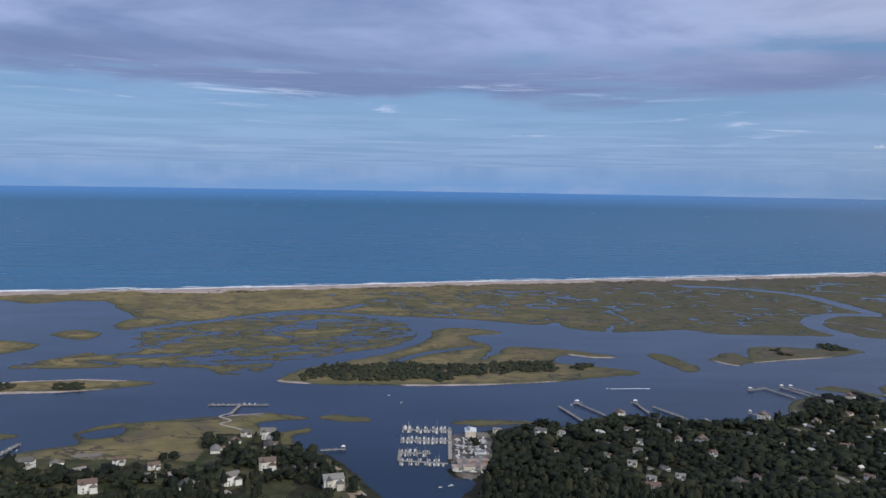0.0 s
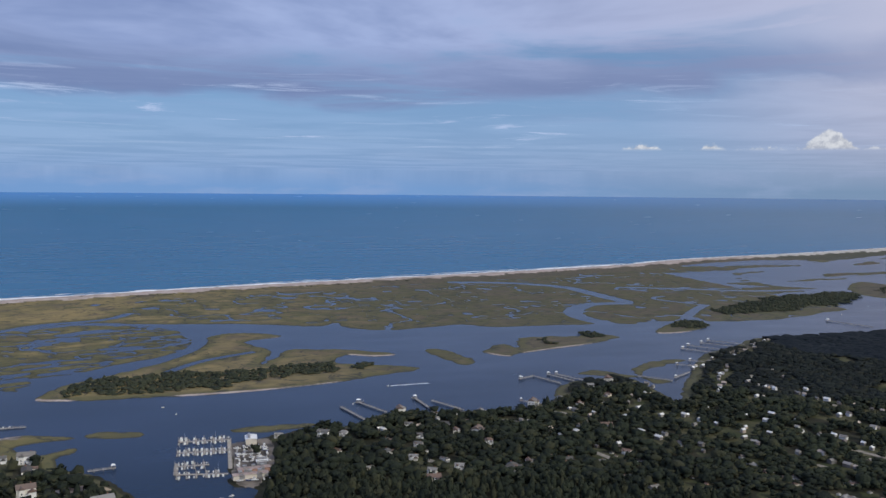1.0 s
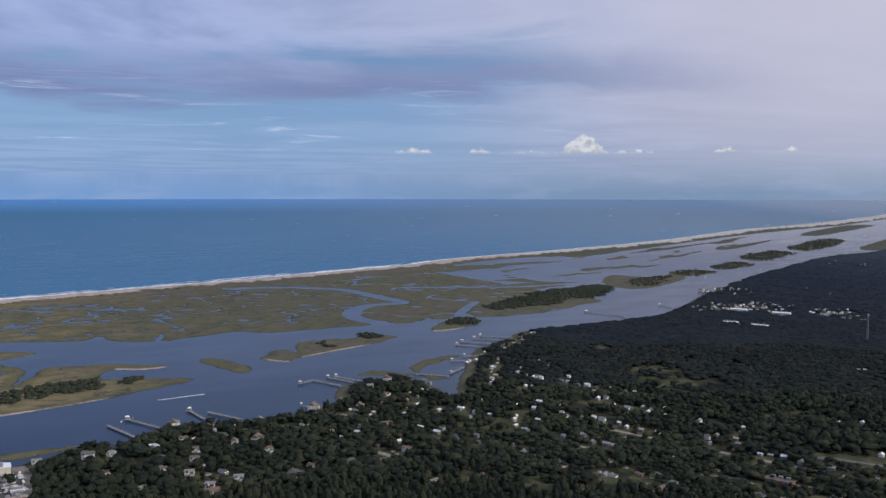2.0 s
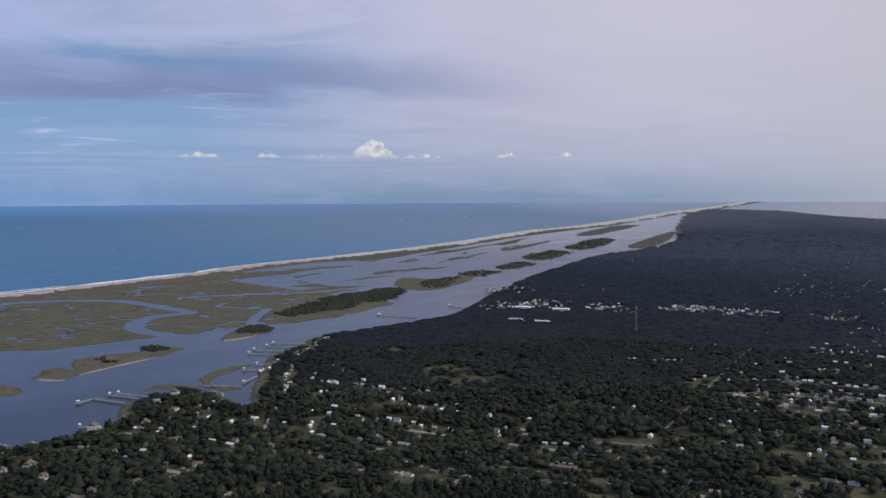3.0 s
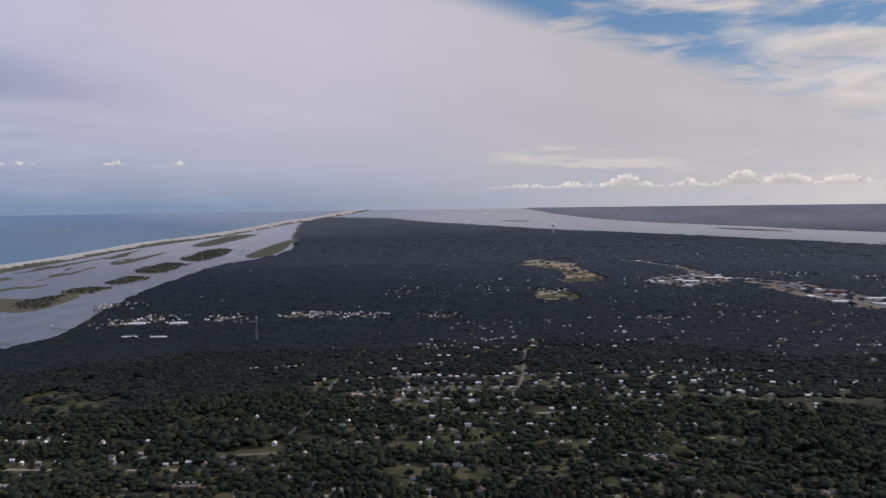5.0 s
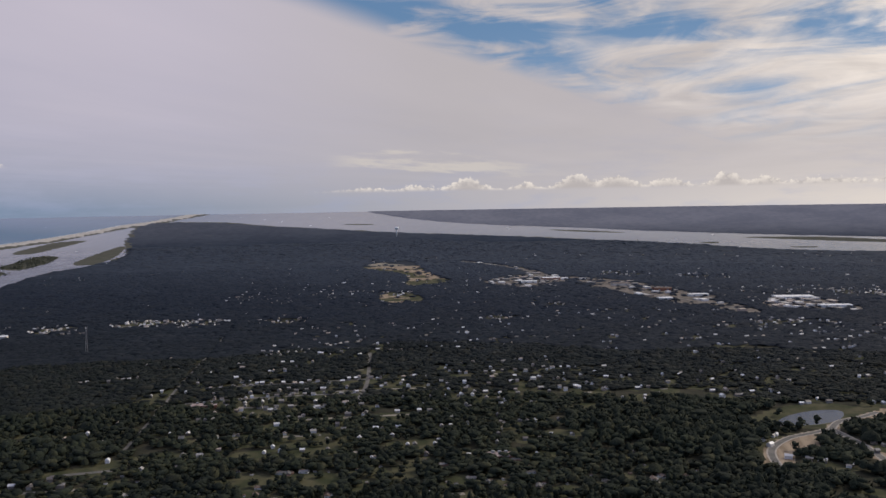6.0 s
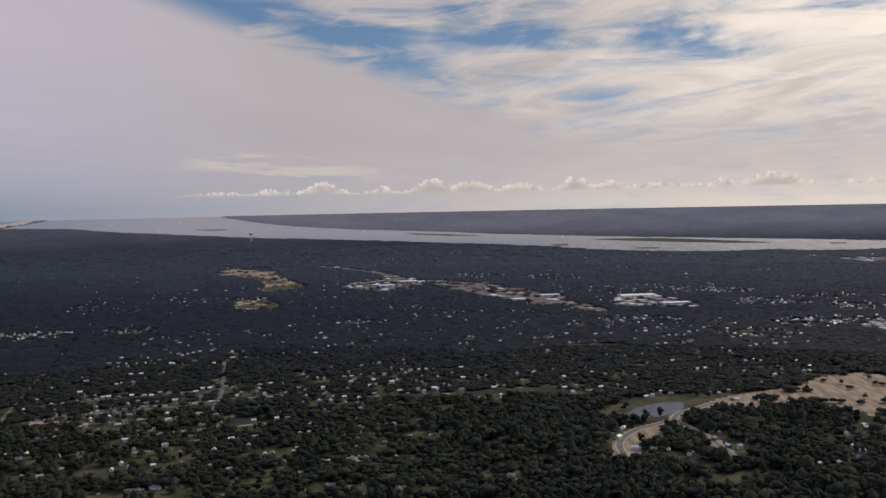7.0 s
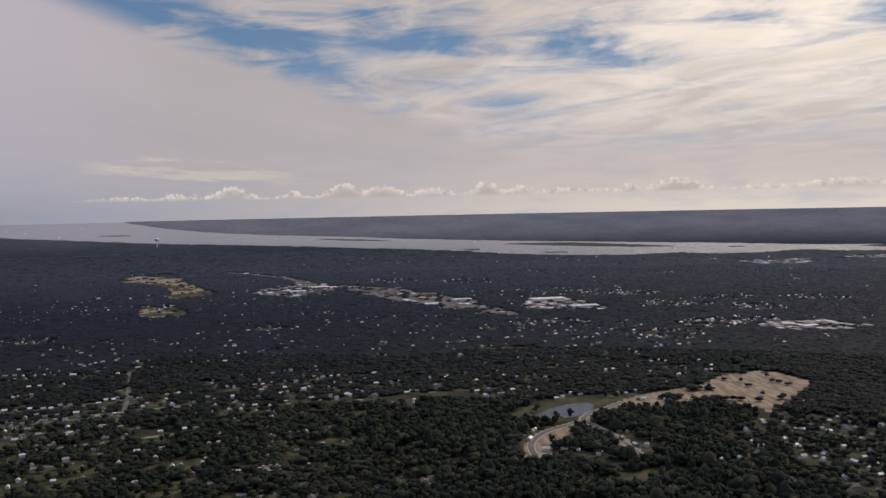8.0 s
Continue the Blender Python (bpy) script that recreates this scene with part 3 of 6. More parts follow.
BARE.append([(2550, 190), (2415, 25), (2180, -100), (2030, -175), (1870, -125), (1980, -30), (2280, 110)])
BARE.append([(1860, -255), (2060, -315), (2050, -360), (1855, -430), (1785, -400)])
BARE.append([(1500, -620), (1560, -705), (1525, -770), (1465, -805), (1420, -690)])
BARE.append([(3030, -1175), (2990, -1270), (2990, -1410), (2845, -1335), (2910, -1180)])
BARE.append([(3020, -1525), (2980, -1685), (2905, -1640), (2970, -1545)])
BARE.append([(3063, 617), (2838, 405), (2492, 280), (2480, 215), (2830, 345), (3050, 560)])
BARE.append([(2158, 64), (2000, -50), (1885, -140), (1757, -175), (1750, -235), (1880, -205), (2000, -115), (2150, 5)])
LOOP_SAND = [(738, -104), (780, -106), (826, -124), (848, -160), (800, -152), (776, -128), (742, -127)]
ROADS = [([(690, 450), (765, 475), (990, 555), (1185, 620), (1500, 730)], 3.4), ([(741, -112), (773, -111), (801, -116), (834, -134), (855, -157), (873, -178)], 11),
         ([(873, -178), (840, -188), (805, -196), (772, -200), (736, -204)], 11), ([(873, -178), (903, -191), (926, -216), (950, -238)], 11),
         ([(925, 305), (1025, 325), (1230, 385)], 5), ([(845, 510), (900, 465), (965, 310)], 6), ([(960, 510), (1040, 330)], 6),
         ([(1415, 1045), (1495, 735)], 5), ([(500, 485), (560, 410)], 4), ([(620, 470), (645, 425)], 6),
         ([(3063, 587), (2838, 375), (2492, 248), (2266, 123), (2158, 34), (2000, -83), (1885, -172), (1757, -204)], 9)]


# ---------- field helpers ----------
def smooth(points, closed=True, k=4):
    """Catmull-Rom through a few plan points."""
    p = np.array(points, float)
    n = len(p)
    out = []
    for i in range(n if closed else n - 1):
        ids = [(i + j) % n if closed else min(max(i + j, 0), n - 1) for j in (-1, 0, 1, 2)]
        a, b, c, d = p[ids]
        for s in range(k):
            t = s / k
            out.append(0.5 * (2 * b + (c - a) * t + (2 * a - 5 * b + 4 * c - d) * t * t + (3 * b - a - 3 * c + d) * t ** 3))
    if not closed:
        out.append(p[-1])
    return np.array(out)


def line_gap(x, y, line, closed=False):
    """Distance to a line, and on which side of its nearest stretch (left is positive)."""
    best, side = np.full(x.shape, 1e9), np.zeros(x.shape)
    pts = list(line) + ([line[0]] if closed else [])
    for (ax, ay), (bx, by) in zip(pts[:-1], pts[1:]):
        dx, dy = bx - ax, by - ay
        t = np.clip(((x - ax) * dx + (y - ay) * dy) / (dx * dx + dy * dy + 1e-9), 0, 1)
        gap = (x - ax - t * dx) ** 2 + (y - ay - t * dy) ** 2
        near = gap < best
        best = np.where(near, gap, best)
        side = np.where(near, dx * (y - ay) - dy * (x - ax), side)
    return np.sqrt(best), side


def inside(x, y, poly):
    odd = np.zeros(x.shape, bool)
    q = np.roll(poly, -1, 0)
    for (ax, ay), (bx, by) in zip(poly, q):
        if ay != by:
            odd ^= ((ay > y) != (by > y)) & (x < (bx - ax) * (y - ay) / (by - ay) + ax)
    return odd


def depth_in(x, y, points, reach=60.0, k=4, closed=True):
    """Metres inside an outline (negative outside), as far as reach."""
    poly = smooth(points, True, k)
    d = np.full(x.shape, -reach)
    lo, hi = poly.min(0) - reach, poly.max(0) + reach
    box = (x > lo[0]) & (x < hi[0]) & (y > lo[1]) & (y < hi[1])
    if box.any():
        gap, _ = line_gap(x[box], y[box], poly, True)
        d[box] = np.where(inside(x[box], y[box], poly), gap, -np.minimum(gap, reach))
    return d


def lattice(ix, iy, seed):
    n = (ix * 374761393 + iy * 668265263 + seed * 974711) & 0x7fffffff
    n = ((n ^ (n >> 13)) * 1274126177) & 0x7fffffff
    return ((n ^ (n >> 16)) & 0xffff) / 65535.0


def grain(x, y, size, seed=0, octaves=4):
    """Smooth noise from 0 to 1."""
    total, amp, acc = 0.0, 1.0, 0.0
    for o in range(octaves):
        u, v = x / size * 2 ** o, y / size * 2 ** o
        iu, iv = np.floor(u).astype(np.int64), np.floor(v).astype(np.int64)
        fu, fv = u - iu, v - iv
        fu, fv = fu * fu * (3 - 2 * fu), fv * fv * (3 - 2 * fv)
        s = seed + 17 * o
        a = lattice(iu, iv, s) * (1 - fu) + lattice(iu + 1, iv, s) * fu
        b = lattice(iu, iv + 1, s) * (1 - fu) + lattice(iu + 1, iv + 1, s) * fu
        total, acc, amp = total + amp * (a * (1 - fv) + b * fv), acc + amp, amp * 0.5
    return total / acc


def rise(x, y):
    """The lift that brings the far country up to the skyline in the camera's view."""
    s = np.clip((np.hypot(x, y) - FLAT) / (RIM - FLAT), 0, None)
    return (EYE - RIM * math.tan(radians(0.46))) * s * s


STREET = radians(20)      # the streets of the suburb stand at this angle


def town_axes(x, y):
    return x * math.cos(STREET) + y * math.sin(STREET), -x * math.sin(STREET) + y * math.cos(STREET)


MAINLAND = MAIN_SHORE + RIVER_BANK
BLOCK = 64.0     # from street to street
# the settled quarters, in the streets' axes: middle, half extents, how closely built
SETTLED = [(745, 30, 190, 350, 0.80), (815, 470, 160, 210, 0.82), (1016, 30, 90, 180, 0.74), (1003, -227, 130, 160, 0.72), (1463, -160, 190, 230, 0.58),
           (1067, -239, 110, 160, 0.70), (962, -573, 120, 220, 0.72), (1223, -732, 200, 230, 0.62), (569, -601, 100, 120, 0.74), (617, 460, 160, 190, 0.74),
           (1210, 170, 120, 150, 0.52), (1500, -560, 220, 260, 0.55), (2150, -250, 300, 520, 0.50), (1900, -900, 300, 300, 0.50), (2150, -60, 300, 260, 0.46),
           (500, 640, 190, 150, 0.56)]
GROVES = [(790, -300, 105, 75), (640, -420, 75, 65), (1010, 420, 150, 210), (800, 260, 55, 70), (1160, 560, 190, 260)]    # unbroken woods between them


def suburb(x, y):
    """How settled the woods are, 0 to 1."""
    u, v = town_axes(x, y)
    s = np.where((v < 260) & (u > 1000), 0.28, 0.18)
    for cu, cv, ru, rv, much in SETTLED:
        d = ((u - cu) / ru) ** 2 + ((v - cv) / rv) ** 2
        s = np.maximum(s, much * np.clip(1.9 - 1.1 * d, 0, 1))
    for cu, cv, ru, rv in GROVES:
        d = ((u - cu) / ru) ** 2 + ((v - cv) / rv) ** 2
        s = s * np.clip(d * 1.4 - 0.6, 0.12, 1)
    return np.clip(s + (grain(x, y, 150, 5, 3) - 0.5) * 0.5, 0, 1)


def street_row(u):
    """The street nearest to u, and how far beyond it u lies."""
    row = np.round(u / BLOCK)
    return row, u - row * BLOCK


def frontage(row, v, settled):
    """Above 0 where the gardens along a street lie open."""
    return grain(row * 53.0, v, 42, 13, 3) - 0.885 + 0.40 * settled


def side_street(u, v):
    """True along the stretches of street that lie open between the trees."""
    x, y = u * math.cos(STREET) - v * math.sin(STREET), u * math.sin(STREET) + v * math.cos(STREET)
    return frontage(np.round(u / BLOCK), v, suburb(x, y)) > 0.07


def open_ground(x, y):
    """Lawns and gardens among the trees: above 0.5 is open."""
    u, v = town_axes(x, y)
    row, off = street_row(u)
    much = suburb(x, y)
    free = frontage(row, v, much)
    depth = np.clip(free * 170, 0, 22)
    strip = (free > 0) & (off < 5) & (off > -7 - depth)
    return np.where(strip, 0.8, grain(u, v * 0.42, 30, 11, 3) + (much - 1.10) * 0.40)


def terrain(x, y):
    """Height over the water, and the cover: sand, marsh, lawn."""
    h = np.full(x.shape, -3.0)
    sand, marsh, lawn = np.zeros(x.shape), np.zeros(x.shape), np.zeros(x.shape)
    wob = (grain(x, y, 34, 3, 3) - 0.5) * 26
    fine = (grain(x, y, 12, 4, 2) - 0.5) * 10
    # barrier island
    gap, side = line_gap(x, y, smooth(SHORE, False, 4))
    land = np.where(side < 0, gap, -gap)                  # metres landward of the surf
    seaward = land < 0
    # salt marsh with its creeks
    d = depth_in(x, y, MARSH) + wob * 0.7
    vein = np.abs(grain(x * 0.8, y, 150, 21, 4) - 0.5)
    vein2 = np.abs(grain(x * 0.7, y * 1.3, 52, 27, 3) - 0.5)
    veiny = grain(x, y, 500, 23, 2)
    quiet = ((x < -150 + wob) & (y > 1405 + wob)) * 60.0
    wet = quiet + (vein - 0.009 - 0.022 * np.clip(veiny - 0.42, 0, 1)) * 500
    wet2 = quiet + (vein2 - 0.006 - 0.03 * np.clip(veiny - 0.45, 0, 1)) * 150
    inner = np.clip((land - 150) / 150, 0, 1) * 40
    pools = (grain(x, y, 70, 29, 3) - 0.15) * 220
    pools = np.minimum(pools, (grain(x * 0.7, y * 1.2, 30, 33, 2) - 0.12 - 0.06 * (x > 350)) * 110)
    far_wet = np.where(x > 1150, (grain(x * 0.6, y * 1.5, 160, 31, 4) - 0.46) * 240, 99)
    dm = np.minimum(np.minimum(d, np.where(land > 150, np.minimum(np.minimum(wet, wet2), pools), 40)), np.where(land > 130, far_wet, 99))
    for line, half in CREEKS:
        gap_c, _ = line_gap(x, y, smooth(line, False, 5))
        dm = np.minimum(dm, gap_c - half - fine * 0.4)
    # the braided flats
    b = depth_in(x, y, BRAID) + wob * 0.6
    ax, ay = x * 0.94 + y * 0.34, y * 0.94 - x * 0.34
    strand = (np.abs(grain(ax * 0.40, ay, 62, 41, 4) - 0.5) - 0.030) * 230
    rill = (np.abs(grain(ax * 0.45, ay, 30, 43, 3) - 0.5) - 0.020) * 120
    flat = (grain(ax * 0.5, ay, 44, 45, 3) - 0.24) * 160
    db = np.minimum(np.minimum(b, strand), np.minimum(rill, flat))
    for line, half in CREEKS[2:5]:
        gap_c, _ = line_gap(x, y, smooth(line, False, 5))
        db = np.minimum(db, gap_c - half - fine * 0.4)
    lagoon = np.minimum(depth_in(x, y, LAGOON), (grain(ax * 0.32, ay, 58, 49, 3) - 0.66) * 200)
    db = np.maximum(db, lagoon)
    di = depth_in(x, y, ISLAND) + fine * 0.8
    for line, half in CREEKS[3:4]:
        gap_c, _ = line_gap(x, y, smooth(line, False, 5))
        di = np.minimum(di, gap_c - half)
    best = np.maximum(np.maximum(dm, db), di)
    for isle in ISLES:
        best = np.maximum(best, depth_in(x, y, isle) + fine * 1.2)
    for isle in RIVER_ISLES:
        best = np.maximum(best, depth_in(x, y, isle) + fine)
    best = np.where(seaward, -60, best)
    h = np.maximum(h, np.clip(best * 0.16, -3, 0.55))
    marsh = np.where(best > -4, 1.0, marsh)
    # thin sand spits on the channel side of the islands
    spit = np.zeros(x.shape)
    for isle, share in ((ISLAND, 0.45), (ISLES[0], 0.12), (ISLES[4], 0.45), (ISLES[5], 0.5)):
        e = depth_in(x, y, isle)
        slope = e - depth_in(x - 3, y - 8, isle)
        ring = np.clip(1.2 - np.abs(e - 1.0) / 4.5, 0, 1) * np.clip((slope - 4.5) / 2.5, 0, 1)
        spit = np.maximum(spit, ring * np.clip((grain(x, y, 110, 47, 2) - share) * 6 + 0.5, 0, 1))
    e = depth_in(x, y, ISLES[0]) + fine * 0.5
    spit = np.maximum(spit, np.clip(1.3 - np.abs(e - 3.0) / 5.0, 0, 1) * (grain(x, y, 70, 48, 2) > 0.36))
    sand = np.maximum(sand, spit)
    h = np.where(spit > 0.3, np.maximum(h, 0.25), h)
    # beach and dunes
    strip = (land > -4) & (land < 96)
    dune = np.clip(land * 0.07, -1, 2.2) + np.clip((land - 25) / 20, 0, 1) * (grain(x, y, 26, 51, 3) - 0.3) * 4
    h = np.where(strip, np.maximum(h, np.where(land > 45, np.maximum(0.6, dune * np.clip((99 - land) / 40, 0, 1)), dune)), h)
    back = 48 + grain(x, y, 45, 53, 3) * 50
    sand = np.where(strip & (land < back), 1.0, sand)
    marsh = np.where(strip & (land >= back), 1.0, marsh)
    # mainland and peninsula
    m = depth_in(x, y, MAINLAND, 200, 3) + fine * 0.5 + np.where(x > 1500, wob * 1.6, 0)
    p = depth_in(x, y, PENINSULA, 60, 4) + fine * 0.4
    p = np.minimum(p, -depth_in(x, y, PENINSULA_POND, 60))
    firm = np.maximum(m, p)
    h = np.maximum(h, np.clip(firm * 0.16, -3, 2.0))
    grassy = ((p > -4) & (m < 0) & (y > 668 + 26 * (grain(x, y, 60, 61, 3) - 0.5) + np.where(x > -190, 30, 0)) & ~((x > -190) & (y < 745) & (p > 9)))
    fringe = (m > -6) & (m < 24 * grain(x, y, 90, 63, 2) ** 1.5 * 2) & (x > 90)
    marsh = np.where((firm > -4) & ~(grassy | fringe), np.where(best > -4, marsh, 0.0), np.where(firm > -4, 1.0, marsh))
    marsh = np.where((firm > 0) & ~(grassy | fringe), 0.0, marsh)
    far = depth_in(x, y, FAR_BANK, 300, 3) + wob
    h = np.maximum(h, np.clip(far * 0.16, -3, 2.0))
    marsh = np.where(far > 0, 0.0, marsh)
    lawn = np.where((firm > 5) & (open_ground(x, y) > 0.5), 1.0, lawn)
    lawn = np.where((firm > 5) & (plot_at(x, y) > 0), 1.0, lawn)
    lawn = np.where((p > 5) & (grain(x, y, 24, 67, 3) > 0.42), 1.0, lawn)
    sand = np.where((p > 8) & (y < 700) & (grain(x, y, 20, 69, 3) > 0.66), 1.0, sand)
    for f in MEADOWS:
        lawn = np.where(depth_in(x, y, f) + wob * 0.3 > 0, 1.0, lawn)
    for f in MEADOWS[:2]:
        sand = np.where((depth_in(x, y, f) > 0) & (grain(x, y, 70, 97, 3) > 0.47), 1.0, sand)
    for f in BARE + [YARD]:
        marsh = np.where(depth_in(x, y, f) + wob * 0.25 > 0, 1.0, marsh)
    for f in [SAND_LOT, LOOP_SAND, YARD] + BARE:
        on = depth_in(x, y, f) + wob * 0.25 > 0
        sand = np.where(on, 1.0, sand)
        lawn = np.where(on, 1.0, lawn)
    for line, half in ROADS[1:4]:
        on = line_gap(x, y, smooth(line, False, 4))[0] < half - 5.5 + wob * 0.2
        sand, lawn = np.where(on, 1.0, sand), np.where(on, 1.0, lawn)
    pd = depth_in(x, y, POND)
    h = np.where(pd > -12, np.minimum(h, np.clip(-pd * 0.2, -3, 2)), h)
    lawn = np.where((pd > -20) & (pd < 0), 1.0, lawn)
    sand = np.where((p > 0) & (y > 805) & (x > -205) & (x < -165), 1.0, sand)
    bank = np.where(firm > -3, np.clip(np.where(firm > best, firm, best) / 28, 0, 1), np.clip(best / 28, 0, 1))
    return h, np.stack([sand, marsh, lawn, bank], -1)


def clear_of(x, y, things, gap):
    ok = np.ones(x.shape, bool)
    for cx, cy in things:
        ok &= (x - cx) ** 2 + (y - cy) ** 2 > gap * gap
    return ok


# ---------- mesh helpers ----------
def raw_mesh(name, verts, faces, mats, sizes=None, mat_ids=None, smooth_faces=False):
    """A mesh from arrays; faces is an (n, k) array."""
    me = bpy.data.meshes.new(name)
    verts, faces = np.asarray(verts, np.float32), np.asarray(faces, np.int32)
    n, k = faces.shape
    me.vertices.add(len(verts)), me.loops.add(n * k), me.polygons.add(n)
    me.vertices.foreach_set("co", verts.ravel())
    me.loops.foreach_set("vertex_index", faces.ravel())
    me.polygons.foreach_set("loop_start", np.arange(0, n * k, k, dtype=np.int32))
    for m in mats:
        me.materials.append(m)
    if mat_ids is not None:
        me.polygons.foreach_set("material_index", np.asarray(mat_ids, np.int32))
    me.polygons.foreach_set("use_smooth", np.full(n, smooth_faces))
    me.update(calc_edges=True)
    return me


def disc(angles, rings):
    """Vertices and quads of a round sheet; angles clockwise from +y, closed."""
    a, r = np.meshgrid(angles, rings, indexing="ij")
    na, nr = a.shape
    i, j = np.meshgrid(np.arange(na), np.arange(nr - 1), indexing="ij")
    i2 = (i + 1) % na
    quads = np.stack([i * nr + j, i * nr + j + 1, i2 * nr + j + 1, i2 * nr + j], -1).reshape(-1, 4)
    return (r * np.sin(a)).ravel(), (r * np.cos(a)).ravel(), quads[:, ::-1]


def paint(me, attr, values):
    c = np.asarray(values, np.float32)
    if c.shape[1] == 3:
        c = np.concatenate([c, np.ones((len(c), 1), np.float32)], 1)
    me.color_attributes.new(attr, 'FLOAT_COLOR', 'POINT').data.foreach_set("color", c.ravel())


# ---------- house places ----------
HOUSE_SITES = [(-310, 645), (-290, 650), (-265, 635), (-245, 600), (-245, 660), (-215, 650), (-210, 625), (-180, 610), (-150, 620), (-130, 655),
               (-180, 695), (-170, 715), (-165, 740), (-145, 735), (-140, 710), (-100, 680), (-75, 615), (90, 755), (108, 757), (135, 695),
               (140, 725), (172, 735), (165, 710), (170, 772), (160, 640), (245, 792), (225, 805), (203, 810), (172, 822), (205, 770),
               (228, 772), (400, 845), (430, 905), (400, 885), (345, 838), (355, 812), (265, 760), (295, 630), (272, 645), (258, 655), (240, 645),
               (52, 762), (68, 760), (153, 676), (207, 744), (156, 620), (183, 646), (226, 706), (221, 632), (349, 735),
               (328, 651), (225, 737), (318, 776), (309, 823)]
ROWS = [((595, 830), (645, 705), 9), ((500, 715), (560, 575), 9), ((960, 505), (1070, 255), 22), ((900, 470), (965, 310), 14), ((845, 435), (905, 290), 12),
        ((1510, 930), (1535, 750), 16), ((1345, 1060), (1345, 930), 9), ((1285, 1235), (1285, 1040), 12), ((1130, 1045), (1150, 965), 5),
        ((1035, 170), (1090, 55), 9), ((1115, 170), (1160, 70), 8), ((1215, 550), (1205, 385), 10), ((1215, 490), (1330, 425), 8),
        ((955, 680), (1010, 615), 6), ((560, 945), (800, 1120), 16), ((520, 830), (620, 960), 10), ((480, 880), (400, 800), 6), ((764, -124), (752, -178), 5),
        ((800, -101), (858, -130), 4), ((832, -200), (768, -222), 6), ((957, -250), (962, -300), 4)]


ROW_SITES = []
CLUSTERS = [(1616, -236, 45, 14), (1627, -302, 40, 12), (2151, -499, 70, 30), (2131, -578, 60, 24), (1877, -571, 60, 20), (1982, -736, 60, 18),
            (1863, -629, 40, 10), (1787, -723, 60, 16), (1577, -628, 60, 26), (1550, -565, 60, 22), (1433, -436, 50, 12), (2052, 596, 50, 14),
            (1633, 248, 40, 10), (1835, 184, 40, 8), (1910, -927, 60, 12), (2578, -193, 80, 24), (2645, 42, 80, 24)]
CLUSTERS += [(802, -351, 30, 8), (835, -391, 34, 12), (793, -428, 36, 10), (719, -349, 36, 9), (657, -355, 26, 6), (738, -333, 22, 5),
             (625, -335, 22, 5), (1480, 1384, 60, 26), (1328, 1149, 60, 30), (1222, 1173, 40, 16), (1387, 1023, 40, 18), (1458, 898, 50, 28),
             (1485, 790, 45, 28), (1535, 656, 50, 14), (894, 382, 40, 10), (964, 167, 50, 10)]


def town_sites():
    """House places: along the shore, in rows, and strewn along the streets of the suburb."""
    rng = np.random.default_rng(5)
    out = [(x, y, -math.degrees(math.atan2(x, y)) + rng.choice([0, 0, 0, 90]) + rng.normal(0, 14)) for x, y in HOUSE_SITES]
    for (ax, ay), (bx, by), n in ROWS:
        turn = math.degrees(math.atan2(by - ay, bx - ax))
        n = int(n * 1.2)
        for i in range(n):
            t = (i + 0.5) / n
            ROW_SITES.append((ax + (bx - ax) * t, ay + (by - ay) * t))
            out.append((ax + (bx - ax) * t + rng.normal(0, 5), ay + (by - ay) * t + rng.normal(0, 5), turn + rng.choice([0, 0, 90]) + rng.normal(0, 6)))
    for cx, cy, rad, n in CLUSTERS:
        for i in range(n if cx < 1200 else int(n * 1.7)):
            a, d = rng.uniform(0, 6.28), rad * 1.25 * math.sqrt(rng.random())
            out.append((cx + d * math.cos(a), cy + d * math.sin(a), 20 + rng.choice([0, 90]) + rng.normal(0, 8)))
    taken = np.array([(x, y) for x, y, _ in out])
    u, v = np.meshgrid(np.arange(BLOCK * 4, 3300, BLOCK), np.arange(-3000, 2400, 9.0), indexing="ij")
    u = u.ravel() + rng.choice([11.0, 11.0, 11.0, -24.0, 26.0], u.size) + rng.normal(0, 2.5, u.size)
    v = v.ravel() + rng.normal(0, 4, u.size)
    x, y = u * math.cos(STREET) - v * math.sin(STREET), u * math.sin(STREET) + v * math.cos(STREET)
    r, az = np.hypot(x, y), np.degrees(np.arctan2(x, y))
    much = suburb(x, y)
    open_row = frontage(np.round((u - 11) / BLOCK), v, much) > -0.04
    keep = (r > 500) & (r < 3700) & (az > -35) & (az < 128) & (rng.random(len(x)) < np.where(open_row, 0.72, np.clip((much - 0.30) * 1.0, 0.002, 0.42)))
    keep &= depth_in(x, y, MAINLAND, 200, 3) > 30
    for area in [SAND_LOT, POND] + BARE:
        keep &= depth_in(x, y, area) < -12
    for line, half in ROADS:
        keep &= line_gap(x, y, line)[0] > half + 9
    for px, py in taken:
        keep &= (x - px) ** 2 + (y - py) ** 2 > 11 ** 2
    deep = (x > 650) & (x < 1500) & (y > 560) & (y < 1150) & (rng.random(len(x)) < 0.8)     # the unbroken pine woods
    keep &= ~deep
    for i in np.nonzero(keep)[0]:
        out.append((x[i], y[i], 20 + rng.choice([0, 90]) + rng.normal(0, 6)))
    return out


SITES = town_sites()


CELL, WEST, SOUTH = 3.0, -800.0, -3400.0


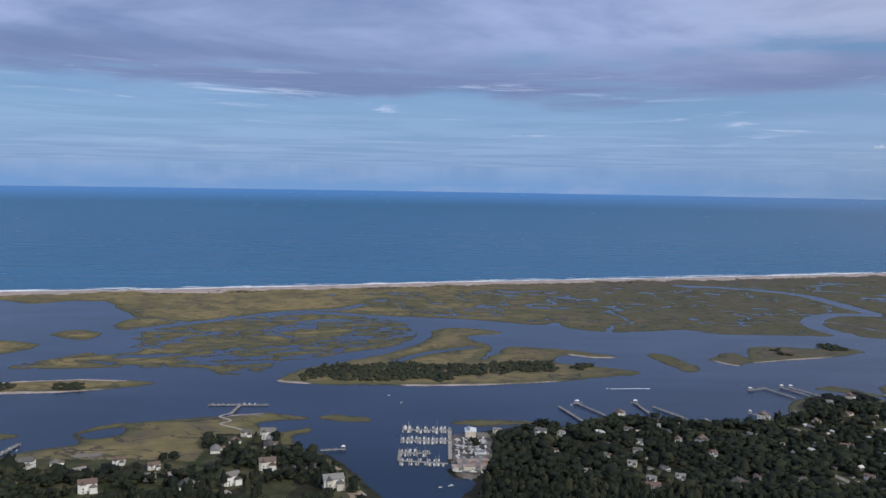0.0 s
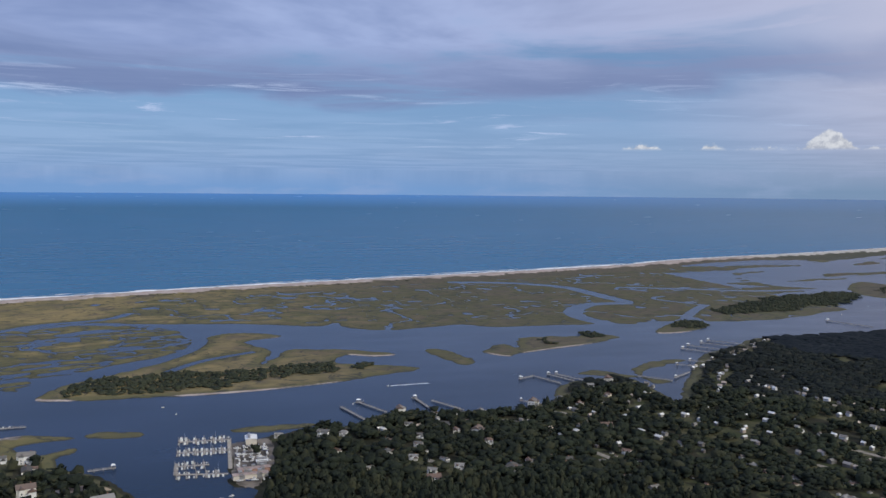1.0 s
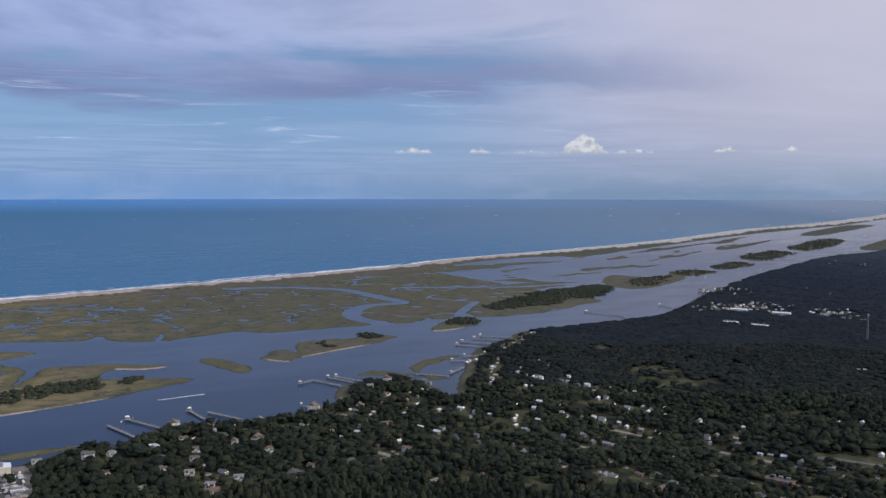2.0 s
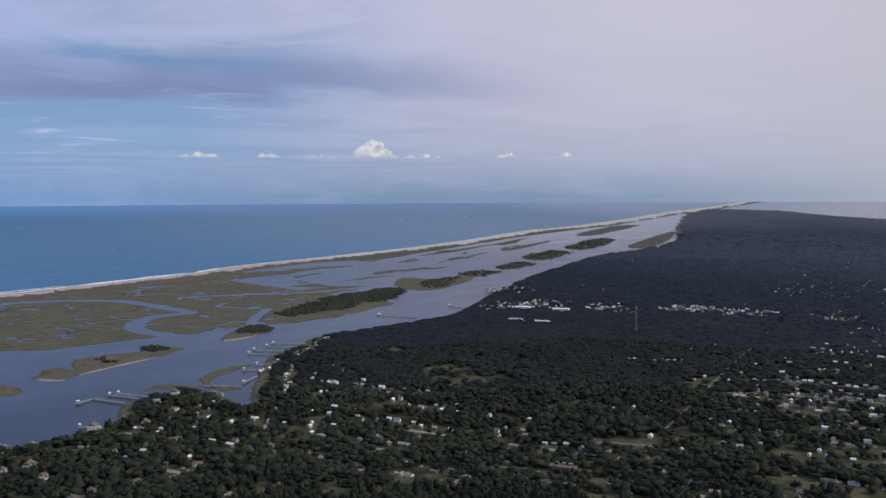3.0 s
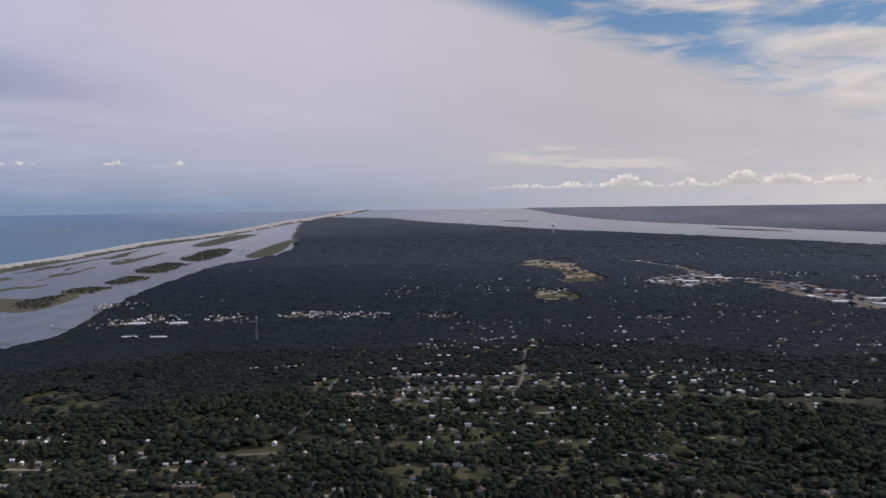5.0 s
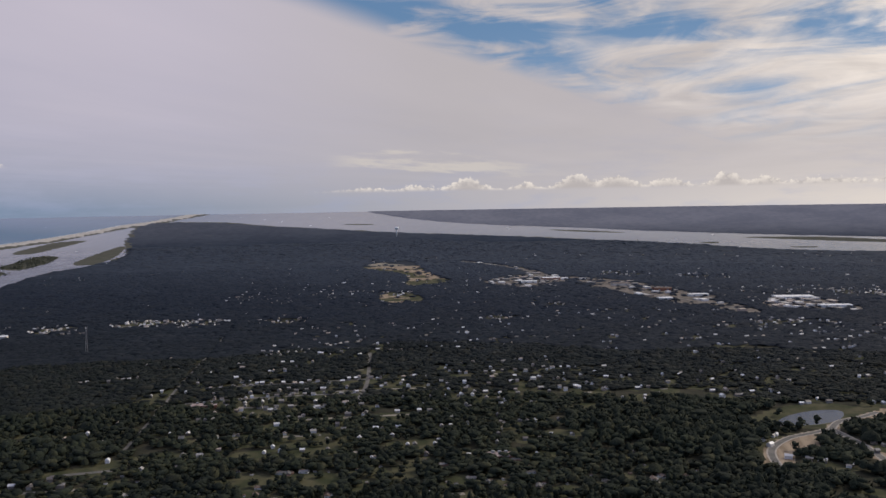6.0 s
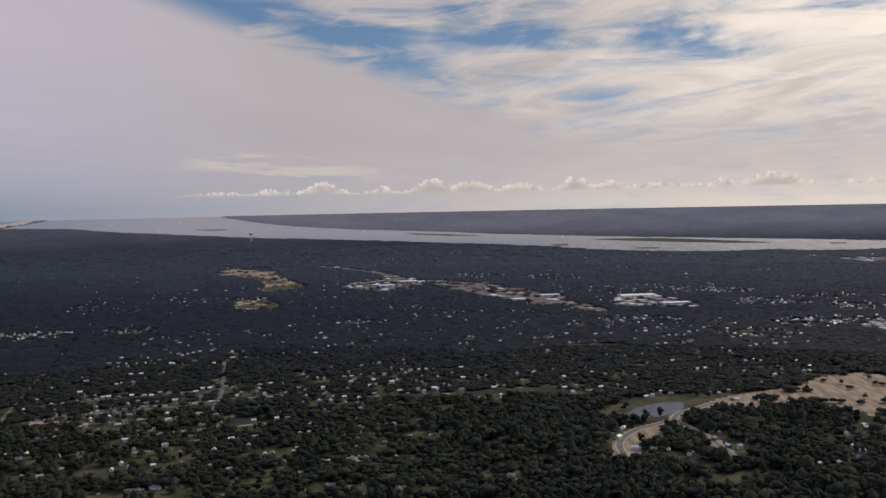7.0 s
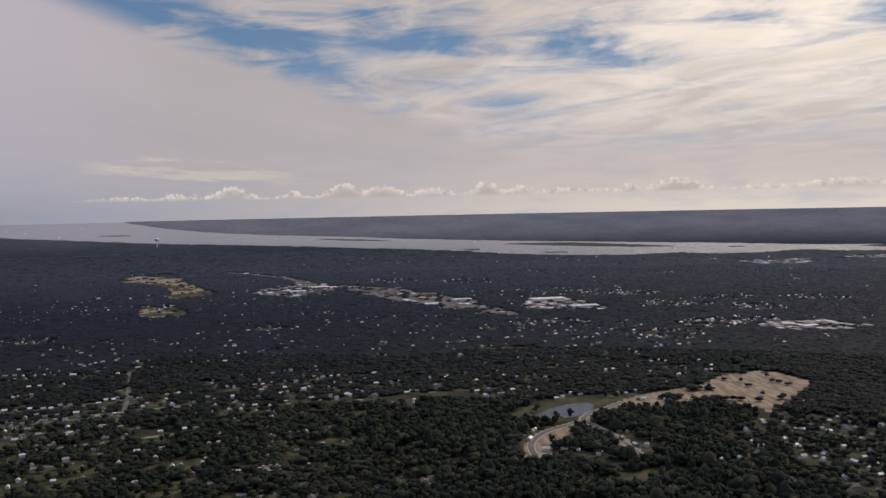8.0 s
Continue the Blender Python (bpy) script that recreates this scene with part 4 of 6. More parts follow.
def house_plots():
    """Raster of the plots: 1 where trees are cleared towards the camera so a house shows, 2 on the lawn running from it
    towards the camera.
    """
    plot = np.zeros((1560, 2100), np.uint8)
    rng = np.random.default_rng(17)

    def stamp(cx, cy, rad, val):
        i0, i1 = int((cx - rad - WEST) / CELL), int((cx + rad - WEST) / CELL) + 1
        j0, j1 = int((cy - rad - SOUTH) / CELL), int((cy + rad - SOUTH) / CELL) + 1
        i, j = np.meshgrid(np.arange(max(i0, 0), min(i1, 1559)), np.arange(max(j0, 0), min(j1, 2099)), indexing="ij")
        on = (i * CELL + WEST - cx) ** 2 + (j * CELL + SOUTH - cy) ** 2 < rad * rad
        plot[i[on], j[on]] = np.maximum(plot[i[on], j[on]], val)

    for n, (x, y, _) in enumerate(SITES):
        r = math.hypot(x, y)
        ux, uy = -x / r, -y / r
        open_to = 7.5 if r < 1320 else 4.5
        stamp(x + open_to * ux, y + open_to * uy, 6.6 if r < 1320 else 5.5, 1)
        share = 0.25 if n < len(HOUSE_SITES) else 0.6 if n < len(HOUSE_SITES) + len(ROW_SITES) else 0.14
        if rng.random() < share and r > 560:
            rad, long = rng.uniform(5.0, 9.0), rng.uniform(10, 30) * min(r / 900, 1.5)
            side = rng.normal(0, 5)
            for d in np.arange(0, long, rad * 0.8):
                stamp(x + ux * d + uy * side, y + uy * d - ux * side, rad, 2)
    return plot


PLOTS = house_plots()


def plot_at(x, y):
    i, j = np.clip(((x - WEST) / CELL).astype(int), 0, 1559), np.clip(((y - SOUTH) / CELL).astype(int), 0, 2099)
    return np.where((np.abs(y) < 3350) & (x < 3800), PLOTS[i, j], 0)


# ---------- ground, far country, water ----------
def grow_rings():
    r, out = 480.0, [0.01] + list(np.arange(20.0, 480.0, 46.0))
    while r < RIM:
        out.append(r)
        r += min(max(r * r / 390000.0, 3.4), 24.0)
    return np.array(out + [RIM])


FINE = np.concatenate([np.arange(-40, 64, 0.16), np.arange(64, 132, 0.36), np.arange(132, 320, 4.0)])


def build_ground():
    rings = grow_rings()
    x, y, quads = disc(np.radians(FINE), rings)
    h, cover = terrain(x, y)
    lump = (grain(x, y, 40, 71, 3) - 0.5) * 9 + (grain(x, y, 14, 73, 2) - 0.5) * 6
    wood = (np.hypot(x, y) > 2900) & (h > 1.5) & (cover[:, :3].sum(1) < 0.5)
    z = h + rise(x, y) + np.where(wood, 0.6 + lump * 0.12, 0)
    r = np.hypot(x, y)[quads].mean(1)
    keep_water = h[quads].max(1) > -2.9
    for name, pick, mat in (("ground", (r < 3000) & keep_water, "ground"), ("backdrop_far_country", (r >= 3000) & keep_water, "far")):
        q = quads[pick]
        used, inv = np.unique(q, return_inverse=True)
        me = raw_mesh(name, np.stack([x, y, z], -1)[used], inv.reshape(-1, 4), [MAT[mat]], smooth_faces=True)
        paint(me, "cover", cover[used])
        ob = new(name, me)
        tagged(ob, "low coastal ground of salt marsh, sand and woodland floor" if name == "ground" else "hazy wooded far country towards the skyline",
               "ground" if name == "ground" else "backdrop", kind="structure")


def build_water():
    rings = np.concatenate([[0.01], np.arange(30, FLAT, 60.0), np.arange(FLAT, RIM + 1, 46.0)])
    ang = np.concatenate([np.arange(-40, 132, 0.6), np.arange(132, 320, 4.0)])
    x, y, quads = disc(np.radians(ang), rings)
    gap, side = line_gap(x, y, smooth(SHORE, False, 4))
    land = np.where(side < 0, gap, -gap)
    sea = np.clip(0.5 - (land - 30) / 60, 0, 1)
    sea = sea * np.clip((4350 - x) / 900, 0, 1)
    far = np.clip((np.hypot(x, y) - FLAT) / (RIM - FLAT), 0, 1)
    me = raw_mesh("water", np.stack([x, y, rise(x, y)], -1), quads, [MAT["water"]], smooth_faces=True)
    # channels: share of open sea, distance for the painted haze, nearness to the camera
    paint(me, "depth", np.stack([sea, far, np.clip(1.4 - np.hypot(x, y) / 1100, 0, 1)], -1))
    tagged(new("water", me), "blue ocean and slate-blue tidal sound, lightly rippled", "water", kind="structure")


build_ground()
build_water()


# ---------- trees ----------
def ball(rng, squash=0.8, jitter=0.22, base=False):
    bm = bmesh.new()
    bmesh.ops.create_icosphere(bm, subdivisions=1, radius=1.0)
    v = np.array([p.co[:] for p in bm.verts])
    f = np.array([[p.index for p in q.verts] for q in bm.faces])
    bm.free()
    v = v * (1 + rng.uniform(-jitter, jitter, (len(v), 1)))
    v[:, 2] *= squash
    if base:
        f = f[v[f][:, :, 2].mean(1) > -0.45]
    return v, f


def tuft(rng, size):
    """A ragged leaf clump: two bent triangles."""
    v = np.array([(-1, -0.5, 0), (1, -0.6, 0.1), (0.7, 0.7, -0.25), (-0.8, 0.6, 0.2)]) * size * rng.uniform(0.6, 1.3, (4, 1))
    m = np.array(Euler(rng.uniform(-1.1, 1.1, 3)).to_matrix())
    return v @ m.T, np.array([(0, 1, 2), (0, 2, 3)])


def crown(rng, lobes, tufts, tall=1.0, taper=0.0):
    """A crown about one unit wide and tall units high, its foot at 0; taper draws the top together."""
    vs, fs, n = [], [], 0
    for i in range(lobes):
        s = rng.uniform(0.26, 0.40) if lobes > 1 else 0.47
        a = rng.uniform(0, 6.28)
        out = 0.0 if lobes == 1 else rng.uniform(0.06, 0.30) * (1 - 0.5 * i / lobes)
        c = np.array([math.cos(a) * out, math.sin(a) * out, (0.34 + 0.46 * (i / max(lobes - 1, 1)) if lobes > 1 else 0.5) * tall])
        v, f = ball(rng, 0.85 if lobes > 1 else 1.0 * tall, 0.17, lobes == 1)
        vs.append(v * s + c), fs.append(f + n)
        n += len(v)
    for i in range(tufts):
        a, b = rng.uniform(0, 6.28), rng.uniform(-0.3, 1.4)
        c = np.array([math.cos(a) * math.cos(b) * 0.45, math.sin(a) * math.cos(b) * 0.45, (0.5 + 0.46 * math.sin(b)) * tall])
        v, f = tuft(rng, rng.uniform(0.06, 0.12))
        vs.append(v + c), fs.append(f + n)
        n += len(v)
    v = np.concatenate(vs)
    v[:, :2] *= (1 - taper * np.clip(v[:, 2:] / tall, 0, 1))
    return v, np.concatenate(fs)


def dome(rng, tall):
    """A small ragged crown for woods far off."""
    v, n = [(rng.normal(0, 0.08), rng.normal(0, 0.08), tall * 1.0)], 4
    for z, r in ((0.68, 0.36), (0.12, 0.50)):
        for i in range(n):
            a = i * 6.2832 / n + rng.uniform(-0.4, 0.4)
            q = r * rng.uniform(0.75, 1.25)
            v.append((q * math.cos(a), q * math.sin(a), z * tall * rng.uniform(0.85, 1.15)))
    f = [(0, 1 + i, 1 + (i + 1) % n) for i in range(n)]
    for i in range(n):
        j = (i + 1) % n
        f += [(1 + i, 1 + n + i, 1 + n + j), (1 + i, 1 + n + j, 1 + j)]
    return np.array(v), np.array(f)


def scatter(name, kinds, pos, size, height, lift, mat, label, category, seed, soft_shade=0.0, ragged=0.22):
    """One mesh of many plants."""
    rng = np.random.default_rng(seed)
    which = rng.integers(0, len(kinds), len(pos))
    vs, fs, n = [], [], 0
    for k, (v, f) in enumerate(kinds):
        ids = np.nonzero(which == k)[0]
        if not len(ids):
            continue
        a = rng.uniform(0, 6.28, len(ids))
        c, s = np.cos(a)[:, None], np.sin(a)[:, None]
        wob = rng.uniform(1 - ragged, 1 + ragged, (len(ids), len(v)))
        px = (v[:, 0] * c - v[:, 1] * s) * size[ids, None] * wob + pos[ids, 0, None]
        py = (v[:, 0] * s + v[:, 1] * c) * size[ids, None] * wob + pos[ids, 1, None]
        pz = v[:, 2] * height[ids, None] * wob + pos[ids, 2, None] + lift[ids, None]
        vs.append(np.stack([px, py, pz], -1).reshape(-1, 3))
        fs.append((f[None] + (np.arange(len(ids)) * len(v))[:, None, None] + n).reshape(-1, 3))
        n += len(ids) * len(v)
    me = raw_mesh(name, np.concatenate(vs), np.concatenate(fs), [MAT[mat]], smooth_faces=bool(soft_shade))
    if soft_shade:      # shading normals tilted to the zenith, more with distance, to even out light and shade
        nrm = np.zeros(len(me.vertices) * 3, np.float32)
        me.vertices.foreach_get("normal", nrm)
        nrm = nrm.reshape(-1, 3) * (1 - soft_shade) + np.array([0, 0, soft_shade], np.float32)
        me.normals_split_custom_set_from_vertices(nrm / (np.linalg.norm(nrm, axis=1)[:, None] + 1e-6))
    return tagged(new(name, me), label, category, kind="stuff")


def tree_places(r0, r1, spacing, seed):
    rng = np.random.default_rng(seed)
    x, y = np.meshgrid(np.arange(-900, r1, spacing), np.arange(-r1, r1, spacing), indexing="ij")
    x, y = x.ravel() + rng.uniform(-0.45, 0.45, x.size) * spacing, y.ravel() + rng.uniform(-0.45, 0.45, y.size) * spacing
    r, az = np.hypot(x, y), np.degrees(np.arctan2(x, y))
    blend = r + 260 * (grain(x, y, 240, 89, 3) - 0.5) * (r > 800)
    k = (blend >= r0) & (blend < r1) & (az > -36) & (az < 126)
    x, y = x[k], y[k]
    m = depth_in(x, y, MAINLAND, 200, 3)
    p = depth_in(x, y, PENINSULA, 60, 4)
    woody = (p > 6) & ((y < 636 + 14 * np.sin(x * 0.05)) | ((x > -192) & (y < 735) & (p > 10) & (rng.random(len(x)) < 0.6)))
    woody |= (p > 12) & (y < 672) & (grain(x, y, 30, 87, 2) > 0.62)
    woody &= (rng.random(len(x)) < 0.75) & (grain(x, y, 22, 65, 2) > 0.36)
    k = (m > 8 + 14 * grain(x, y, 60, 81, 2)) | woody
    x, y, m = x[k], y[k], m[k]
    lean = 1 + 4.0 / np.hypot(x, y)
    lawn = open_ground(x, y) > 0.5
    k = ~lawn | (rng.random(len(x)) < 0.64)
    for area in MEADOWS + [SAND_LOT, LOOP_SAND, POND, YARD] + BARE:
        k &= (depth_in(x, y, area) < (-24 if area is POND else -4)) | ((area is SAND_LOT) & (x < 1004) & (((np.abs(x - 1000) < 3.2) & (np.abs(y + 352) < 26)) | ((np.abs(x - 945) < 4) & (np.abs(y + 340) < 28)) | ((np.abs(x - 956) < 9) & (np.abs(y + 295) < 12)))) | (rng.random(len(x)) < (0.07 if area in BARE else 0.03 if area in MEADOWS[:2] else 0.20 if area in MEADOWS else 0.03))
    back = 1 + 20.0 / np.hypot(x, y)      # trees left out towards the camera so the building land shows
    k &= (depth_in(x * back, y * back, SAND_LOT) < -4) | (rng.random(len(x)) < 0.12) | (depth_in(x, y, SAND_LOT) > 4)
    for line, half in ROADS:
        k &= line_gap(x * lean, y * lean, line)[0] > half
    k &= (grain(x, y, 26, 83, 2) > 0.26) | (np.hypot(x, y) > 1250)
    for cx, cy, rad, n in CLUSTERS:
        k &= ((x - cx) ** 2 + (y - cy) ** 2 > rad * rad) | (rng.random(len(x)) < (0.22 if cx > 1200 else 0.5))
    u, v = town_axes(x, y)
    k &= ~((np.abs(u - np.round(u / BLOCK) * BLOCK) < 4.5) & side_street(u, v))
    x, y = x[k], y[k]
    k = (plot_at(x, y) == 0) | ((plot_at(x, y) == 2) & (rng.random(len(x)) < 0.10))
    k &= clear_of(x, y, HOUSE_SITES, 8.5) | (rng.random(len(x)) < 0.12)
    x, y = x[k], y[k]
    return x, y, rng


def plant(name, r0, r1, spacing, kinds, seed, label, wide=1.15, mat="leaf", taller=1.0, soft=0.3, ragged=0.22):
    x, y, rng = tree_places(r0, r1, spacing, seed)
    grown = np.where(rng.random(len(x)) < 0.12, rng.uniform(1.25, 1.7, len(x)), 1.0)
    size = spacing * wide * rng.uniform(0.62, 1.25, len(x)) * grown
    tall = (rng.uniform(4, 7, len(x)) + 4 * grain(x, y, 90, 85, 2)) * taller * (0.5 + 0.5 * grown)
    garden = np.clip((suburb(x, y) - 0.30) * 2.2, 0, 1)      # trees in the settled quarters are lowered so the houses show from the camera
    tall, size = tall * (1 - 0.34 * garden), size * (1 - 0.12 * garden)
    z = rise(x, y) + 1.6
    pos = np.stack([x, y, z], -1)
    scatter(name, kinds, pos, size, tall, np.zeros(len(x)) + 1.0, mat, label, "woodland", seed, soft, ragged)


def make_woods():
    rng = np.random.default_rng(3)
    near = [crown(rng, k, 10, t, p) for k, t, p in ((2, 0.9, 0), (3, 1.0, 0.1), (2, 1.0, 0), (3, 0.75, 0), (2, 0.85, 0), (1, 1.2, 0.45))]
    mid = [crown(rng, 1, 3, t, p) for t, p in ((0.9, 0), (1.0, 0.1), (1.2, 0.5), (0.85, 0), (0.75, 0))]
    far = [dome(rng, t) for t in (0.85, 1.0, 1.15, 0.7, 0.95)]
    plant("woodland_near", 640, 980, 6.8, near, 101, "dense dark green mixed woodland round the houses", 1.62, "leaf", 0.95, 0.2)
    plant("woodland_middle", 980, 1320, 6.6, mid, 102, "dark green woodland of pines and oaks, faint haze tint in its colour", 1.8, "leaf_mid", 0.64, 0.4)
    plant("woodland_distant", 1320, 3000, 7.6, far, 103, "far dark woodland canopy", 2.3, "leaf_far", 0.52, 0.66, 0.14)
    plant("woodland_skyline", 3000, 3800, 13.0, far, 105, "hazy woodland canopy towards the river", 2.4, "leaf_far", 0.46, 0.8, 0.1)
    # scrub on the islands
    rng = np.random.default_rng(9)
    pts = []
    for area in WOODED:
        a = np.array(area, float)
        lo, hi = a.min(0), a.max(0)
        step = 5.0 if lo[0] < 900 else 10.0
        x, y = np.meshgrid(np.arange(lo[0], hi[0], step), np.arange(lo[1], hi[1], step))
        x, y = x.ravel() + rng.uniform(-3, 3, x.size), y.ravel() + rng.uniform(-3, 3, x.size)
        k = (depth_in(x, y, area) + 46 * (grain(x, y, 30, 91, 2) - 0.47) > 1.5) & (rng.random(len(x)) < 0.8)
        pts.append(np.stack([x[k], y[k]], -1))
    p = np.concatenate(pts)
    scatter("island_scrub", mid, np.concatenate([p, (rise(p[:, 0], p[:, 1]) + 0.3)[:, None]], 1), rng.uniform(5, 11, len(p)), rng.uniform(1.8, 5.0, len(p)),
            np.zeros(len(p)), "leaf_light", "dark evergreen scrub on the marsh islands", "shrubs", 104, 0.3)
    # low scrub on the dunes
    line = smooth(SHORE, False, 60)
    line = line[(line[:, 0] > -1200) & (line[:, 0] < 3000)]
    line = np.repeat(line, 3, 0)
    side = np.array([0.32, -0.95])
    p = line + side * rng.uniform(30, 85, (len(line), 1)) + rng.normal(0, 9, line.shape)
    p = p[grain(p[:, 0], p[:, 1], 70, 93, 2) > 0.52]
    scatter("dune_scrub", mid, np.concatenate([p, (rise(p[:, 0], p[:, 1]) + 0.4)[:, None]], 1), rng.uniform(3, 9, len(p)), rng.uniform(1, 2.6, len(p)),
            np.zeros(len(p)), "leaf_light", "low dark scrub along the dunes", "shrubs", 106)


def part(name, me, parent, label="", at=None):
    """Links a mesh under a thing or a part."""
    ob = new(name, me)
    ob.parent = parent
    if at is not None:
        ob.matrix_basis = at
    if label:
        ob["label"] = label
    return ob


def thing(name, label, category, group="", m=None):
    ob = new(name)
    ob.empty_display_size = 1.0
    tagged(ob, label, category, group)
    if m is not None:
        ob.matrix_basis = m
    return ob


def from_bm(name, bm, mat):
    me = bpy.data.meshes.new(name)
    bm.to_mesh(me)
    bm.free()
    me.materials.append(MAT[mat])
    return me


def box_bm(lo, hi, bevel=0.0, bm=None):
    bm = bm or bmesh.new()
    lo, hi = Vector(lo), Vector(hi)
    made = bmesh.ops.create_cube(bm, size=1.0, matrix=Matrix.LocRotScale((lo + hi) / 2, None, hi - lo))
    if bevel:
        edges = list({e for v in made["verts"] for e in v.link_edges})
        bmesh.ops.bevel(bm, geom=edges, offset=bevel, segments=1, affect='EDGES', profile=0.5)
    return bm


def tube_bm(a, b, r, sides=6, r2=None, bm=None):
    bm = bm or bmesh.new()
    a, b = Vector(a), Vector(b)
    d = b - a
    m = Matrix.Translation((a + b) / 2) @ d.to_track_quat('Z', 'Y').to_matrix().to_4x4()
    bmesh.ops.create_cone(bm, cap_ends=True, segments=sides, radius1=r, radius2=r if r2 is None else r2, depth=d.length, matrix=m)
    return bm


def make_single_trees():
    """The trees along the near edge of the woods, one by one."""
    rng = np.random.default_rng(21)
    crowns = []
    for i in range(6):
        v, f = crown(rng, 8, 80, 1.0, 0.1)
        crowns.append(raw_mesh("crown", v * np.array([9.0, 9.0, 11.5]) + np.array([0, 0, 2.2]), f, [MAT["leaf" if i % 3 else "leaf_light"]], smooth_faces=True))
    bm = tube_bm((0, 0, -0.4), (0.2, 0.1, 5.5), 0.34, 7, 0.2)
    for k in range(4):
        ang = k * 1.6 + 0.3
        tube_bm((0.15, 0.08, 3.6 + 0.4 * k), (2.4 * math.cos(ang), 2.4 * math.sin(ang), 6.6 + 0.4 * k), 0.15, 5, 0.05, bm)
    stem = from_bm("trunk", bm, "bark")
    x, y, _ = tree_places(510, 640, 6.2, 111)
    order = np.argsort(np.hypot(x, y))[::-1]
    picked = order[:300]
    rest = order[300:]
    protos = []
    for c in crowns:
        ob = thing("tree", "broad dark green tree of the near woodland", "tree", "trees of the near woodland")
        part("trunk", stem, ob)
        part("crown", c, ob)
        protos.append(ob)
    for n, i in enumerate(picked):
        s = rng.uniform(0.6, 0.95)
        m = pose(x[i], y[i], 1.7, 0, 0, rng.uniform(0, 360)) @ Matrix.Diagonal((s * rng.uniform(0.85, 1.15), s, s * rng.uniform(0.85, 1.2), 1))
        if n < len(protos):
            protos[n].matrix_basis = m
        else:
            copy_thing(protos[n % len(protos)], m)
    if len(rest):
        near = [crown(rng, 1, 12, t, p) for t, p in ((0.9, 0), (1.0, 0.1), (1.2, 0.4))]
        pos = np.stack([x[rest], y[rest], np.full(len(rest), 1.6)], -1)
        scatter("woodland_edge", near, pos, rng.uniform(5.5, 9, len(rest)), rng.uniform(6, 11, len(rest)), np.full(len(rest), 1.0), "leaf",
                "dense dark green woodland edge", "woodland", 112, 0.2)


make_woods()
make_single_trees()


# ---------- houses ----------
def roof_bm(w, d, h, rise_h, hip, over=0.5):
    bm = bmesh.new()
    a, b = w / 2 + over, d / 2 + over
    e = [bm.verts.new(p) for p in ((-a, -b, h), (a, -b, h), (a, b, h), (-a, b, h))]
    cut = b * 0.85 if hip else 0.0
    t = [bm.verts.new(p) for p in ((-a + cut, 0, h + rise_h), (a - cut, 0, h + rise_h))]
    for f in ((e[0], e[1], t[1], t[0]), (e[2], e[3], t[0], t[1]), (e[1], e[2], t[1]), (e[3], e[0], t[0]), (e[3], e[2], e[1], e[0])):
        bm.faces.new(f)
    return bm


